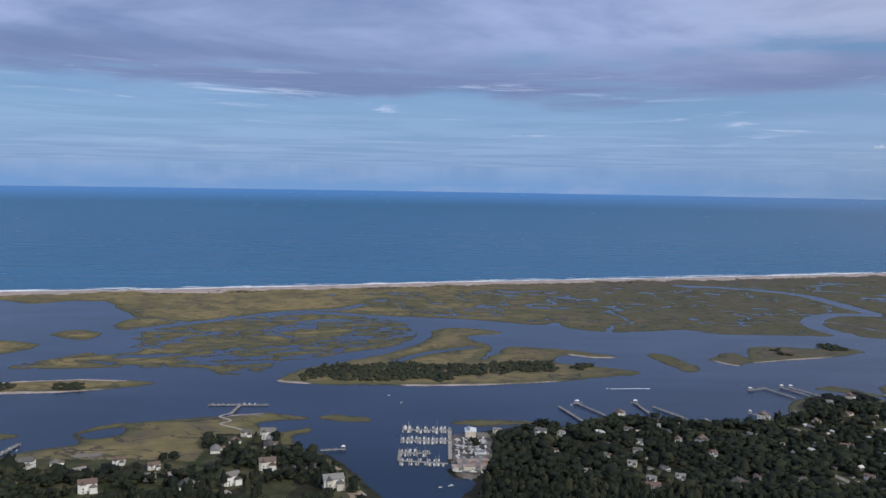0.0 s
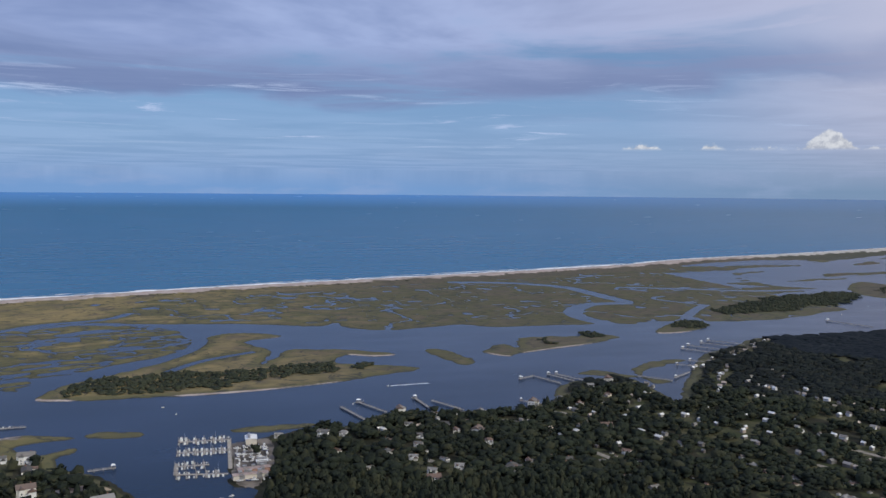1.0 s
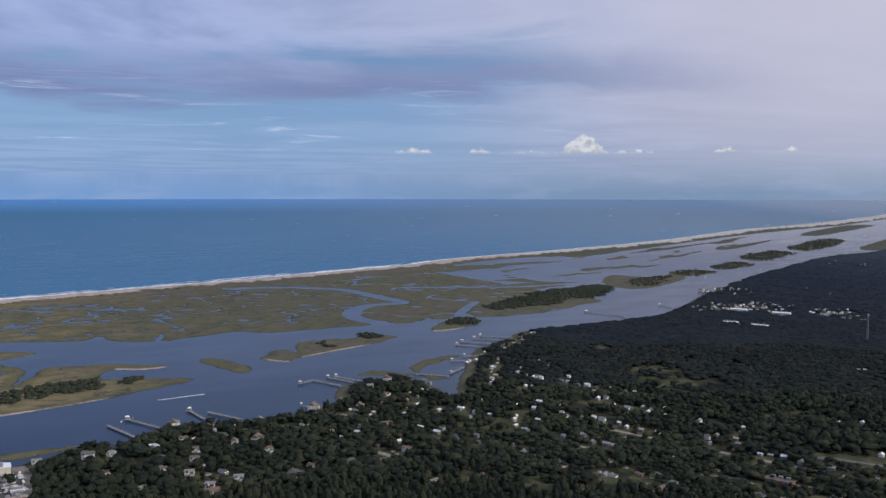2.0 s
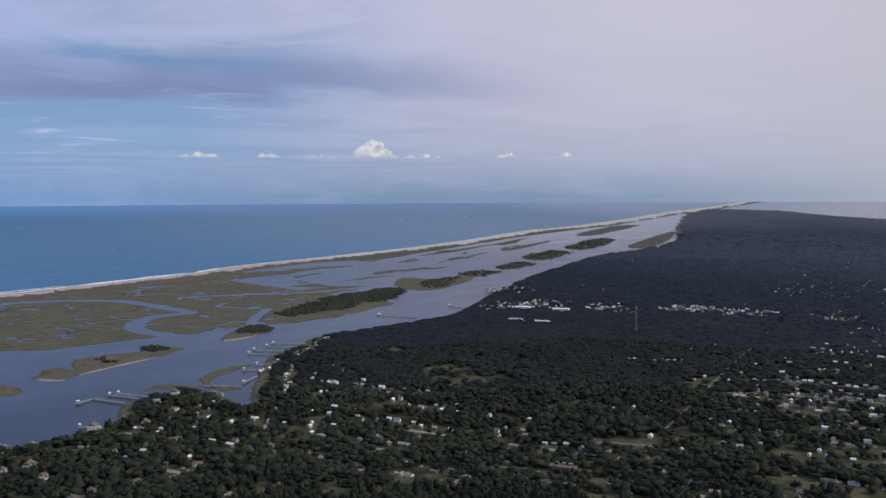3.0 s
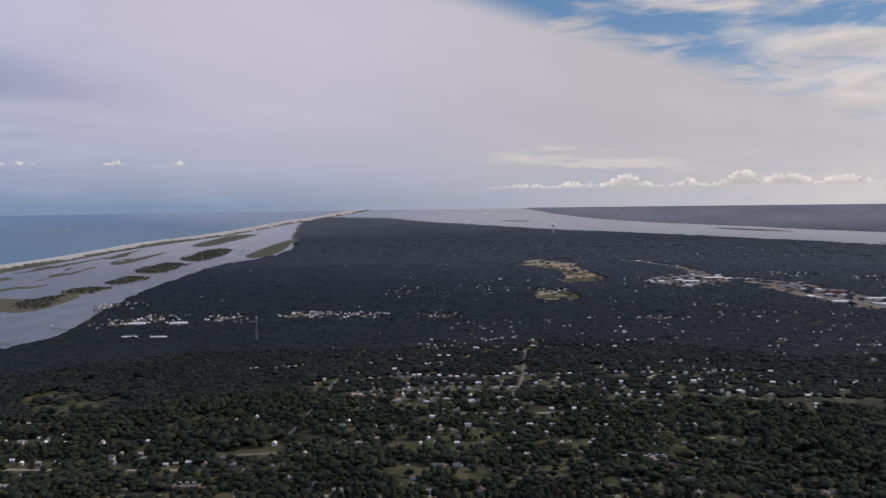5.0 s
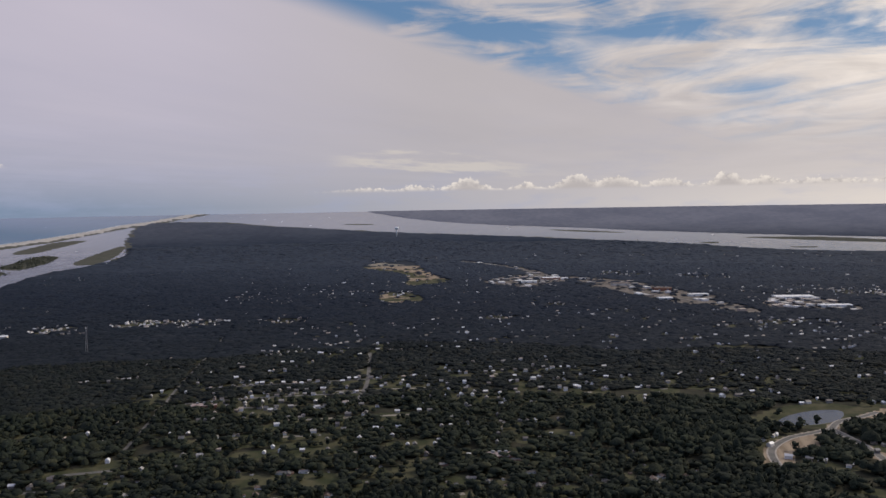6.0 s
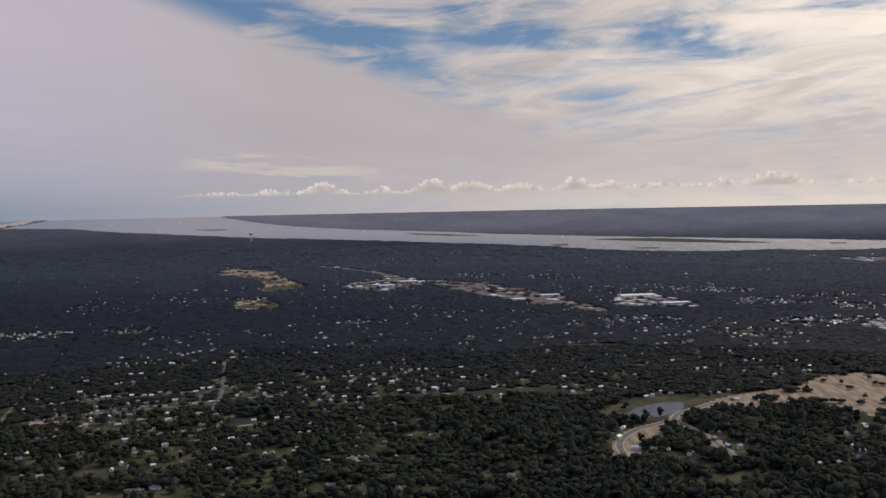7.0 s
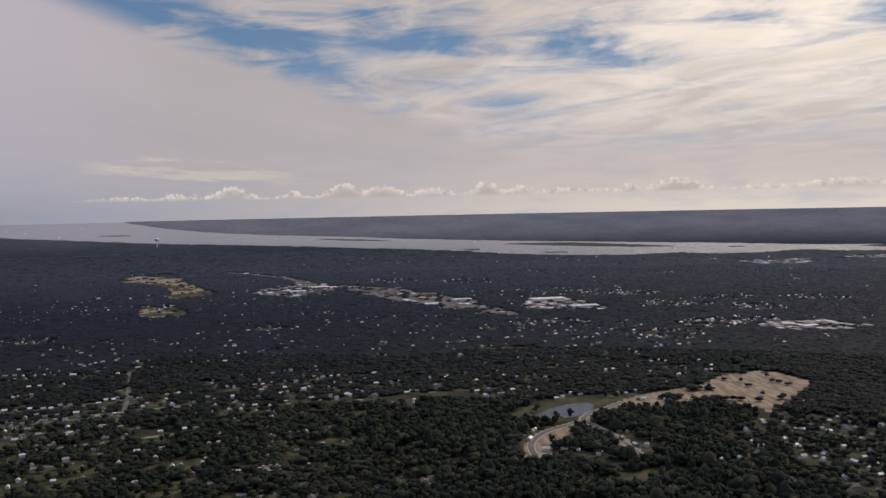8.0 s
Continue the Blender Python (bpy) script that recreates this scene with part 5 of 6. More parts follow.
def house_kind(w, d, h, rise_h, hip, wing, tall_label):
    siding = "siding_pale" if h > 5 else "siding"
    ob = thing("house", tall_label, "house", "houses of the settlement")
    part("wall", from_bm("wall", box_bm((-w / 2, -d / 2, -0.5), (w / 2, d / 2, h + 0.02)), siding), ob)
    part("roof", from_bm("roof", roof_bm(w, d, h, rise_h, hip), "shingle"), ob)
    if wing:
        ww, wd = wing
        bm = box_bm((w / 2 - ww, -d / 2 - wd, -0.5), (w / 2, -d / 2 + 0.02, h * 0.72))
        part("wing", from_bm("wing", bm, siding), ob)
        bm = roof_bm(wd + 2, ww, h * 0.72, rise_h * 0.7, False, 0.35)
        bmesh.ops.rotate(bm, verts=bm.verts, cent=(0, 0, 0), matrix=Matrix.Rotation(math.pi / 2, 3, 'Z'))
        bmesh.ops.translate(bm, verts=bm.verts, vec=(w / 2 - ww / 2, -d / 2 - wd / 2 + 0.6, 0))
        part("wing_roof", from_bm("wing_roof", bm, "shingle"), ob)
    if h > 5:
        # a gabled bay over the front, and a porch on posts
        bm = box_bm((-w * 0.38, -d / 2 - 1.6, -0.5), (-w * 0.08, -d / 2 + 0.02, h))
        part("bay", from_bm("bay", bm, siding), ob)
        bm = roof_bm(d * 0.5 + 2.4, w * 0.30, h, rise_h * 0.72, False, 0.3)
        bmesh.ops.rotate(bm, verts=bm.verts, cent=(0, 0, 0), matrix=Matrix.Rotation(math.pi / 2, 3, 'Z'))
        bmesh.ops.translate(bm, verts=bm.verts, vec=(-w * 0.23, -d / 4 - 0.9, 0.01))
        part("bay_roof", from_bm("bay_roof", bm, "shingle"), ob)
        part("porch_roof", from_bm("porch_roof", box_bm((-w * 0.06, -d / 2 - 2.6, 2.75), (w * 0.46, -d / 2, 2.95), 0.04), "metal_roof"), ob)
        column = from_bm("porch_post", box_bm((-0.14, -0.14, 0), (0.14, 0.14, 2.76)), "white")
        for k in range(3):
            part("porch_post", column, ob, at=pose(-w * 0.04 + k * w * 0.24, -d / 2 - 2.4, 0))
    part("chimney", from_bm("chimney", box_bm((w * 0.22, 0.6, h), (w * 0.22 + 0.9, 1.4, h + rise_h + 0.9), 0.05), "brick"), ob)
    part("door", from_bm("door", box_bm((-0.5, -d / 2 - 0.06, 0.1), (0.5, -d / 2 + 0.05, 2.15)), "wood_grey"), ob)
    tall = h > 5
    win = from_bm("window", box_bm((-0.62, -0.06, 0), (0.62, 0.06, 1.6)), "glass")
    trim = from_bm("window_frame", box_bm((-0.78, -0.04, -0.14), (0.78, 0.04, 1.74)), "white")
    for level in range(2 if tall else 1):
        for side in (-1, 1):
            for k in ((-0.40, 0.12, 0.38) if tall else (-0.33, 0.30)):
                out = 1.62 if tall and side < 0 and k < 0 else 0.02
                p = part("window", win, ob, at=pose((k if k > -0.35 else -0.23 if tall and side < 0 else k) * w, side * (d / 2 + out), 0.85 + level * 2.9))
                if tall:
                    part("window_frame", trim, p)
        if tall:
            for side in (-1, 1):
                for k in (-0.24, 0.24):
                    p = part("window", win, ob, at=pose(side * (w / 2 + 0.02), k * d, 0.85 + level * 2.9, 0, 0, 90))
                    part("window_frame", trim, p)
    return ob


KINDS = [house_kind(15, 9, 6.0, 3.2, False, (6, 4), "two-storey house with pale siding and a gabled shingle roof"),
         house_kind(13, 10, 3.2, 2.8, True, None, "single-storey house with a hipped shingle roof"),
         house_kind(18, 10, 3.2, 2.6, False, (7, 5), "long low ranch house with a gabled roof and wing"),
         house_kind(14, 11, 6.2, 3.6, True, (6, 5), "large two-storey house with a hipped roof"),
         house_kind(11, 8, 3.0, 2.4, False, None, "small single-storey cottage with a gabled roof"),
         house_kind(17, 12, 8.6, 3.6, False, (7, 4), "tall three-storey waterfront house with pale siding")]


def make_houses():
    rng = np.random.default_rng(31)
    order = sorted(range(len(SITES)), key=lambda i: (i >= len(HOUSE_SITES), math.hypot(SITES[i][0], SITES[i][1])))
    first, rest = order[:202], order[202:]
    used = set()
    for i in first:
        x, y, turn = SITES[i]
        k = rng.choice([0, 3, 5, 0, 2]) if i < len(HOUSE_SITES) else rng.choice([1, 1, 2, 2, 4, 4])
        m = pose(x, y, 1.95, 0, 0, turn) @ Matrix.Scale((0.86 if x < 0 else 0.70) if i < len(HOUSE_SITES) else 0.50, 4)
        if k not in used:
            used.add(k)
            KINDS[k].matrix_basis = m
        else:
            copy_thing(KINDS[k], m)
    for k in range(len(KINDS)):
        if k not in used:
            KINDS[k].matrix_basis = pose(300 + 20 * k, 600, 1.95)
    # the houses farther off, in one mesh
    shapes = []
    for w, d, h, rz in ((9, 7, 4.4, 2.6), (11, 7.5, 4.8, 2.6), (7.5, 6.5, 5.2, 3.0)):
        wv = np.array([(-w, -d, -1), (w, -d, -1), (w, d, -1), (-w, d, -1), (-w, -d, 2 * h), (w, -d, 2 * h), (w, d, 2 * h), (-w, d, 2 * h)]) / 2
        wf = np.array([(0, 1, 5), (0, 5, 4), (1, 2, 6), (1, 6, 5), (2, 3, 7), (2, 7, 6), (3, 0, 4), (3, 4, 7)])
        a, b = w / 2 + 0.5, d / 2 + 0.5
        rv = np.array([(-a, -b, h), (a, -b, h), (a, b, h), (-a, b, h), (-a, 0, h + rz), (a, 0, h + rz)])
        rf = np.array([(0, 1, 5), (0, 5, 4), (2, 3, 4), (2, 4, 5), (1, 2, 5), (3, 0, 4)])
        shapes.append((np.concatenate([wv, rv]), np.concatenate([wf, rf + 8])))
    vs, fs, n = [], [], 0
    for i in rest:
        x, y, turn = SITES[i]
        v, f = shapes[rng.integers(0, 3)]
        v = v * rng.uniform(0.38, 0.58)
        c, s = math.cos(radians(turn)), math.sin(radians(turn))
        p = np.stack([v[:, 0] * c - v[:, 1] * s + x, v[:, 0] * s + v[:, 1] * c + y, v[:, 2] + 1.95 + float(rise(np.array(x), np.array(y)))], -1)
        vs.append(p), fs.append(f + n)
        n += len(v)
    tagged(new("distant_houses", raw_mesh("distant_houses", np.concatenate(vs), np.concatenate(fs), [MAT["far_house"]])),
           "far scattered houses with pale walls and grey roofs", "houses", kind="stuff")


make_houses()


# ---------- roads ----------
def ribbon(line, half, z, wob=0.0, k=6):
    p = smooth(line, False, k)
    t = np.gradient(p, axis=0)
    t /= np.linalg.norm(t, axis=1)[:, None] + 1e-9
    nrm = np.stack([-t[:, 1], t[:, 0]], -1)
    w = half * (1 + wob * (grain(p[:, 0], p[:, 1], 20, 7, 2) - 0.5) * 2)[:, None]
    a, b = p + nrm * w, p - nrm * w
    lift = rise(p[:, 0], p[:, 1]) + z
    v = np.concatenate([np.column_stack([a, lift]), np.column_stack([b, lift])])
    n = len(p)
    i = np.arange(n - 1)
    return v, np.stack([i, i + n, i + n + 1, i + 1], -1)


for line, half in ROADS:
    v, f = ribbon(line, 2.8 if half > 9 else min(half * 0.5, 4.0), 2.12)
    tagged(new("road", raw_mesh("road", v, f, [MAT["asphalt"]])), "pale worn suburban road", "road", kind="structure")
    if half > 9:
        # raised pale kerbs along the new estate road
        p = smooth(line, False, 6)
        t = np.gradient(p, axis=0)
        t /= np.linalg.norm(t, axis=1)[:, None] + 1e-9
        for side in (-1, 1):
            q = p + np.stack([-t[:, 1], t[:, 0]], -1) * 3.4 * side
            v, f = ribbon([tuple(a) for a in q[::3]], 0.7, 2.26)
            tagged(new("kerb", raw_mesh("kerb", v, f, [MAT["concrete"]])), "pale concrete kerb of the estate road", "kerb", kind="structure")


v, f = ribbon([(-196, 812), (-203, 800), (-190, 787), (-196, 775), (-178, 762), (-168, 752)], 1.5, 2.14)
tagged(new("footpath", raw_mesh("footpath", v, f, [MAT["concrete"]])), "pale winding footpath to the community dock", "path", kind="structure")


def make_side_streets():
    vs, fs, n = [], [], 0
    for k in range(4, 40):
        v = np.arange(-2600.0, 2000.0, 9.0)
        u = np.full(v.shape, k * BLOCK) + 6 * (grain(v, v * 0 + k * 50, 160, 15, 2) - 0.5)
        x, y = u * math.cos(STREET) - v * math.sin(STREET), u * math.sin(STREET) + v * math.cos(STREET)
        az = np.degrees(np.arctan2(x, y))
        on = side_street(u, v) & (np.hypot(x, y) < 2700) & (np.hypot(x, y) > 480) & (az < 128) & (depth_in(x, y, MAINLAND, 200, 3) > 25)
        for area in [POND, SAND_LOT] + BARE + MEADOWS:
            on &= depth_in(x, y, area) < -8
        i = np.nonzero(on[:-1] & on[1:])[0]
        side = np.array([math.cos(STREET), math.sin(STREET)]) * 2.9
        z = rise(x, y) + 2.09
        vs.append(np.concatenate([np.column_stack([x - side[0], y - side[1], z]), np.column_stack([x + side[0], y + side[1], z])]))
        m = len(v)
        fs.append(np.stack([i, i + m, i + m + 1, i + 1], -1) + n)
        n += 2 * m
    me = raw_mesh("side_streets", np.concatenate(vs), np.concatenate(fs), [MAT["street"]])
    tagged(new("side_streets", me), "pale stretches of suburban street between the trees", "street", kind="structure")


make_side_streets()


# ---------- surf ----------
def make_surf():
    shore = smooth(SHORE, False, 40)
    shore = shore[(shore[:, 0] > -1300) & (shore[:, 0] < 4000)]
    t = np.gradient(shore, axis=0)
    t /= np.linalg.norm(t, axis=1)[:, None]
    out = np.stack([-t[:, 1], t[:, 0]], -1)
    vs, fs, n = [], [], 0
    for row, (off, w) in enumerate(((3, 9), (20, 7), (38, 6))):
        s = np.arange(len(shore)) * 9.0
        g = grain(s, s * 0 + 50 * row, 60, 201 + row, 4)
        half = np.clip((g - (0.15, 0.40, 0.52)[row]) * w * 3.5, 0, w)
        mid = off + (grain(s, s * 0 + 9, 90, 211 + row, 3) - 0.5) * 16
        a, b = shore + out * (mid + half)[:, None], shore + out * (mid - half)[:, None]
        z = rise(shore[:, 0], shore[:, 1]) + 0.12
        v = np.concatenate([np.column_stack([a, z]), np.column_stack([b, z])])
        m = len(shore)
        i = np.nonzero((half[:-1] > 0.2) | (half[1:] > 0.2))[0]
        vs.append(v), fs.append(np.stack([i, i + m, i + m + 1, i + 1], -1) + n)
        n += len(v)
    me = raw_mesh("surf", np.concatenate(vs), np.concatenate(fs), [MAT["foam"]])
    tagged(new("surf", me), "white lines of surf along the beach", "surf", kind="stuff")


make_surf()


# ---------- piers and the marina ----------
POST = from_bm("post", tube_bm((0, 0, -2.5), (0, 0, 0.0), 0.2, 6), "wood_grey")


def pier(line, width, top=1.5, group="private piers", label="long weathered wooden pier over the shallows", gap=7.0, head=0.0):
    """A boardwalk on posts; its base at the first point of the line."""
    p = np.array(line, float)
    o = p[0]
    ob = thing("pier", label, "pier", group, pose(o[0], o[1], 0))
    for a, b in zip(p[:-1], p[1:]):
        d = b - a
        n = float(np.linalg.norm(d))
        turn = math.degrees(math.atan2(d[1], d[0]))
        m = pose(a[0] - o[0], a[1] - o[1], top, 0, 0, turn)
        part("deck", from_bm("deck", box_bm((-0.4, -width / 2, -0.25), (n + 0.4, width / 2, 0.0), 0.03), "wood_grey"), ob, at=m)
        for side in (-1, 1):
            part("handrail", from_bm("handrail", box_bm((0, side * (width / 2 - 0.12) - 0.06, 0.85), (n, side * (width / 2 - 0.12) + 0.06, 0.97)), "wood_grey"), ob, at=m)
        for i in range(int(n / gap) + 1):
            for side in (-1, 1):
                part("post", POST, ob, at=m @ pose(i * gap, side * width / 2, 0.9))
    if head:
        head = head * 0.66
        q = p[0] - o
        part("platform", from_bm("platform", box_bm((-head / 2, -head / 3, -0.25), (head / 2, head / 3, 0.04), 0.03), "wood_grey"), ob, at=pose(q[0], q[1], top))
        part("shelter_roof", from_bm("shelter_roof", roof_bm(head * 0.7, head * 0.5, 2.4, 1.1, True, 0.3), "metal_roof"), ob, "pale metal shelter roof", at=pose(q[0], q[1], top))
        for sx in (-1, 1):
            for sy in (-1, 1):
                part("shelter_post", POST, ob, at=pose(q[0] + sx * head * 0.32, q[1] + sy * head * 0.22, top + 2.45))
    return ob


for line, w, head in (([(120, 860), (140, 790)], 2.6, 0), ([(140, 875), (160, 830)], 2.2, 9), ([(200, 880), (206, 832)], 2.2, 8), ([(215, 865), (236, 822)], 2.4, 0),
                      ([(340, 945), (360, 955), (376, 912)], 2.2, 8), ([(380, 960), (396, 922)], 2.2, 7), ([(390, 960), (408, 922)], 2.2, 7),
                      ([(-345, 708), (-347, 668)], 2.6, 0), ([(305, 845), (322, 826)], 2.0, 5), ([(-78, 708), (-96, 704)], 2.0, 6), ([(-195, 845), (-196, 812)], 2.4, 0),
                      ([(625, 1080), (655, 1036)], 2.4, 8), ([(645, 1100), (680, 1056)], 2.4, 8), ([(675, 1115), (708, 1076)], 2.4, 7), ([(695, 1130), (730, 1092)], 2.4, 8),
                      ([(1005, 1265), (1032, 1190)], 2.6, 12), ([(1190, 1272), (1190, 1236)], 2.4, 9), ([(480, 930), (508, 898)], 2.4, 0), ([(520, 912), (552, 936)], 2.0, 6),
                      ([(590, 1000), (612, 985)], 2.0, 6), ([(560, 980), (590, 962)], 2.0, 6)):
    pier(line, w, head=head)


def boat_parts(length, beam, cabin, mast, tower, label):
    """A boat with its bow towards +x and the waterline at z = 0."""
    ob = thing("boat", label, "boat", "boats of the marina")
    bm = bmesh.new()
    n = 7
    rails, keels = [], []
    for i in range(n):
        t = i / (n - 1)
        half = beam / 2 * (1 - max(0, (t - 0.45) / 0.55) ** 2.2) * (0.92 + 0.08 * min(1, t * 4))
        x = (t - 0.5) * length
        sheer = 0.95 + 0.5 * t * t
        rails.append([bm.verts.new((x, s * half, sheer)) for s in (-1, 1)])
        keels.append([bm.verts.new((x - 0.12 * length * (t > 0.9), s * half * 0.72, -0.25)) for s in (-1, 1)])
    for i in range(n - 1):
        bm.faces.new((rails[i][0], rails[i + 1][0], keels[i + 1][0], keels[i][0]))
        bm.faces.new((rails[i][1], keels[i][1], keels[i + 1][1], rails[i + 1][1]))
        bm.faces.new((keels[i][0], keels[i + 1][0], keels[i + 1][1], keels[i][1]))
    bm.faces.new((rails[0][0], keels[0][0], keels[0][1], rails[0][1]))
    part("hull", from_bm("hull", bm, "hull"), ob)
    bm = bmesh.new()
    top = []
    for i in range(n):
        t = i / (n - 1)
        half = beam / 2 * (1 - max(0, (t - 0.45) / 0.55) ** 2.2) * 0.96 + 0.01
        top.append([bm.verts.new(((t - 0.5) * length, s * half, 0.80 + 0.5 * t * t)) for s in (-1, 1)])
    for i in range(n - 1):
        bm.faces.new((top[i][0], top[i][1], top[i + 1][1], top[i + 1][0]))
    part("deck", from_bm("deck", bm, "deck"), ob)
    if cabin:
        lo, hi, ch = cabin
        c = part("cabin", from_bm("cabin", box_bm((lo * length, -beam * 0.34, 0.75), (hi * length, beam * 0.34, 0.9 + ch), 0.18), "white"), ob)
        part("windscreen", from_bm("windscreen", box_bm((lo * length + 0.3, -beam * 0.345, 0.4 + ch), (hi * length + 0.03, beam * 0.345, 0.72 + ch), 0.02), "glass"), c)
    if tower:
        bm = box_bm((-0.12 * length, -beam * 0.3, tower), (0.1 * length, beam * 0.3, tower + 0.14), 0.03)
        part("canopy", from_bm("canopy", bm, "canvas"), ob)
        leg = from_bm("canopy_leg", tube_bm((0, 0, 0.9), (0, 0, tower + 0.02), 0.06, 5), "steel")
        for sx in (-0.1, 0.08):
            for sy in (-1, 1):
                part("canopy_leg", leg, ob, at=pose(sx * length, sy * beam * 0.27, 0))
    if mast:
        part("mast", from_bm("mast", tube_bm((0.05 * length, 0, 0.9), (0.05 * length, 0, mast), 0.11, 6, 0.07), "white"), ob)
        part("boom", from_bm("boom", tube_bm((0.05 * length, 0, 2.2), (-0.36 * length, 0, 2.3), 0.14, 6), "canvas"), ob, "boom with a furled sail")
    return ob


BOATS = [boat_parts(11.0, 3.6, (-0.15, 0.22, 1.6), 0, 3.4, "white motor cruiser with a cabin and canopy"),
         boat_parts(8.5, 2.9, (-0.05, 0.15, 1.1), 0, 2.9, "white centre-console fishing boat with a canopy"),
         boat_parts(12.0, 3.5, (-0.18, 0.18, 0.5), 15.0, 0, "white sailing yacht with bare mast and furled sail"),
         boat_parts(14.0, 4.4, (-0.22, 0.20, 2.3), 0, 4.6, "large white motor yacht with a fly bridge"),
         boat_parts(6.5, 2.4, None, 0, 2.5, "small open white motorboat with a canopy")]
PLACED = set()


def moor(k, x, y, turn, z=0.0):
    m = pose(x, y, z, 0, 0, turn) @ Matrix.Scale(0.68, 4)
    if k not in PLACED:
        PLACED.add(k)
        BOATS[k].matrix_basis = m
        return BOATS[k]
    return copy_thing(BOATS[k], m)


def dock(ax, ay, bx, by, width, label, group="marina docks"):
    d = math.hypot(bx - ax, by - ay)
    ob = thing("dock", label, "dock", group, pose(ax, ay, 0, 0, 0, math.degrees(math.atan2(by - ay, bx - ax))))
    part("deck", from_bm("deck", box_bm((0, -width / 2, 0.15), (d, width / 2, 0.55), 0.04), "concrete"), ob)
    for i in range(int(d / 8) + 1):
        for s in (-1, 1):
            part("piling", POST, ob, at=pose(min(i * 8.0, d), s * (width / 2 + 0.2), 2.6))
    return ob


def finger(x, y, turn, length):
    ob = thing("finger_dock", "narrow floating finger dock between berths", "dock", "finger docks", pose(x, y, 0, 0, 0, turn))
    part("deck", from_bm("deck", box_bm((0, -0.6, 0.12), (length, 0.6, 0.5), 0.04), "concrete"), ob)
    part("piling", POST, ob, at=pose(length, 0.7, 2.6))
    return ob


def make_marina():
    rng = np.random.default_rng(41)
    dock(-31, 772, 12, 772, 2.6, "long floating dock with berths on both sides")
    dock(-31, 740, 12, 740, 2.6, "long floating dock with berths on both sides")
    dock(-31, 704, -6, 704, 2.4, "floating dock with berths on both sides")
    dock(-31, 684, 8, 678, 2.6, "outer floating dock facing the creek")
    dock(10, 772, 10, 690, 2.8, "walkway dock along the boatyard")
    dock(-31, 684, -31, 708, 2.4, "short connecting floating dock")
    for yd, x0, x1, kinds in ((772, -30, 10, (2, 0, 2, 3, 1)), (740, -30, 10, (3, 0, 0, 3, 2)), (704, -30, -8, (0, 1, 3)), (681, -28, 6, (3, 0, 1, 2))):
        n = int((x1 - x0) / 3.6)
        for i in range(n + 1):
            x = x0 + i * 3.6
            if i % 2 == 0:
                for side in (-1, 1):
                    finger(x - 1.8, yd + side * 1.3, 90 * side, 7.0)
            for side in (-1, 1):
                if rng.random() < 0.86:
                    k = int(rng.choice(kinds))
                    half = (3.8, 3.0, 4.2, 4.8, 2.3)[k]
                    moor(k, x + rng.normal(0, 0.15), yd + side * (1.9 + half), 90 * side + 180 * (rng.random() < 0.5) + rng.normal(0, 1.5))
    # boats laid up on the yard
    for i in range(20):
        for j in range(5):
            x, y = 16 + j * 5.6 + rng.normal(0, 0.6), 652 + i * 4.6 + rng.normal(0, 0.4)
            if rng.random() < 0.74 and not (20 < x < 40 and 682 < y < 697) and not 656 < y < 679:
                moor(int(rng.choice([0, 1, 2, 3, 4, 1])), x, y, rng.choice([0, 180, 90]) + rng.normal(0, 8), 2.7)
    # the long dock off the peninsula with its small craft
    pier([(-226, 846), (-168, 850)], 2.6, 0.9, "private piers", "long community dock parallel to the channel", 6.0)
    for i in range(11):
        if rng.random() < 0.8:
            moor(int(rng.choice([1, 4, 4, 0])), -223 + i * 5.1, 851.5 + i * 0.35, rng.choice([90, 270]) + rng.normal(0, 3))
    for x, y, t, k in ((138, 879, 30, 1), (146, 881, 10, 4), (134, 873, 80, 1), (198, 885, 20, 4), (341, 950, 15, 1), (381, 965, 40, 4), (-349, 700, 85, 4), (-350, 690, 88, 1),
                       (-350, 680, 90, 4), (-340, 694, 92, 1), (10, 628, 20, 1), (2, 624, 190, 4), (52, 795, 30, 4), (80, 806, 0, 4), (-52, 900, 20, 4), (-38, 870, 60, 4),
                       (1008, 1271, 30, 1), (1194, 1278, 30, 1), (630, 1086, 40, 4), (1085, 1330, 35, 0), (1700, 1650, 30, 0)):
        moor(k, x, y, t)


make_marina()
runner = moor(4, 184, 946, 185)
v, f = ribbon([(187, 946), (205, 948), (232, 950.5)], 0.9, 0.06, 0.8)
tagged(new("boat_wake", raw_mesh("boat_wake", v, f, [MAT["foam"]])), "thin white wake behind a running motorboat", "wake", kind="stuff")


# ---------- works, shops and masts ----------
def big_shed(x, y, w, d, h, turn, wall, roof, label):
    ob = thing("warehouse", label, "building", "large flat buildings", pose(x, y, 1.95 + float(rise(np.array(float(x)), np.array(float(y)))), 0, 0, turn))
    part("wall", from_bm("wall", box_bm((-w / 2, -d / 2, -0.5), (w / 2, d / 2, h)), wall), ob)
    part("roof", from_bm("roof", roof_bm(w, d, h, h * 0.16, False, 0.6), roof), ob)
    door = from_bm("loading_door", box_bm((-2, -0.1, 0), (2, 0.1, 4.2)), "steel")
    for i in range(max(2, int(w / 16))):
        part("loading_door", door, ob, at=pose(-w / 2 + (i + 0.5) * w / max(2, int(w / 16)), -d / 2 - 0.02, 0))
    unit = from_bm("roof_unit", box_bm((-1.5, -1, 0), (1.5, 1, 1.6), 0.1), "steel")
    for i in range(3):
        part("roof_unit", unit, ob, at=pose((i - 1) * w * 0.28, d * 0.18, h + 0.6))
    return ob


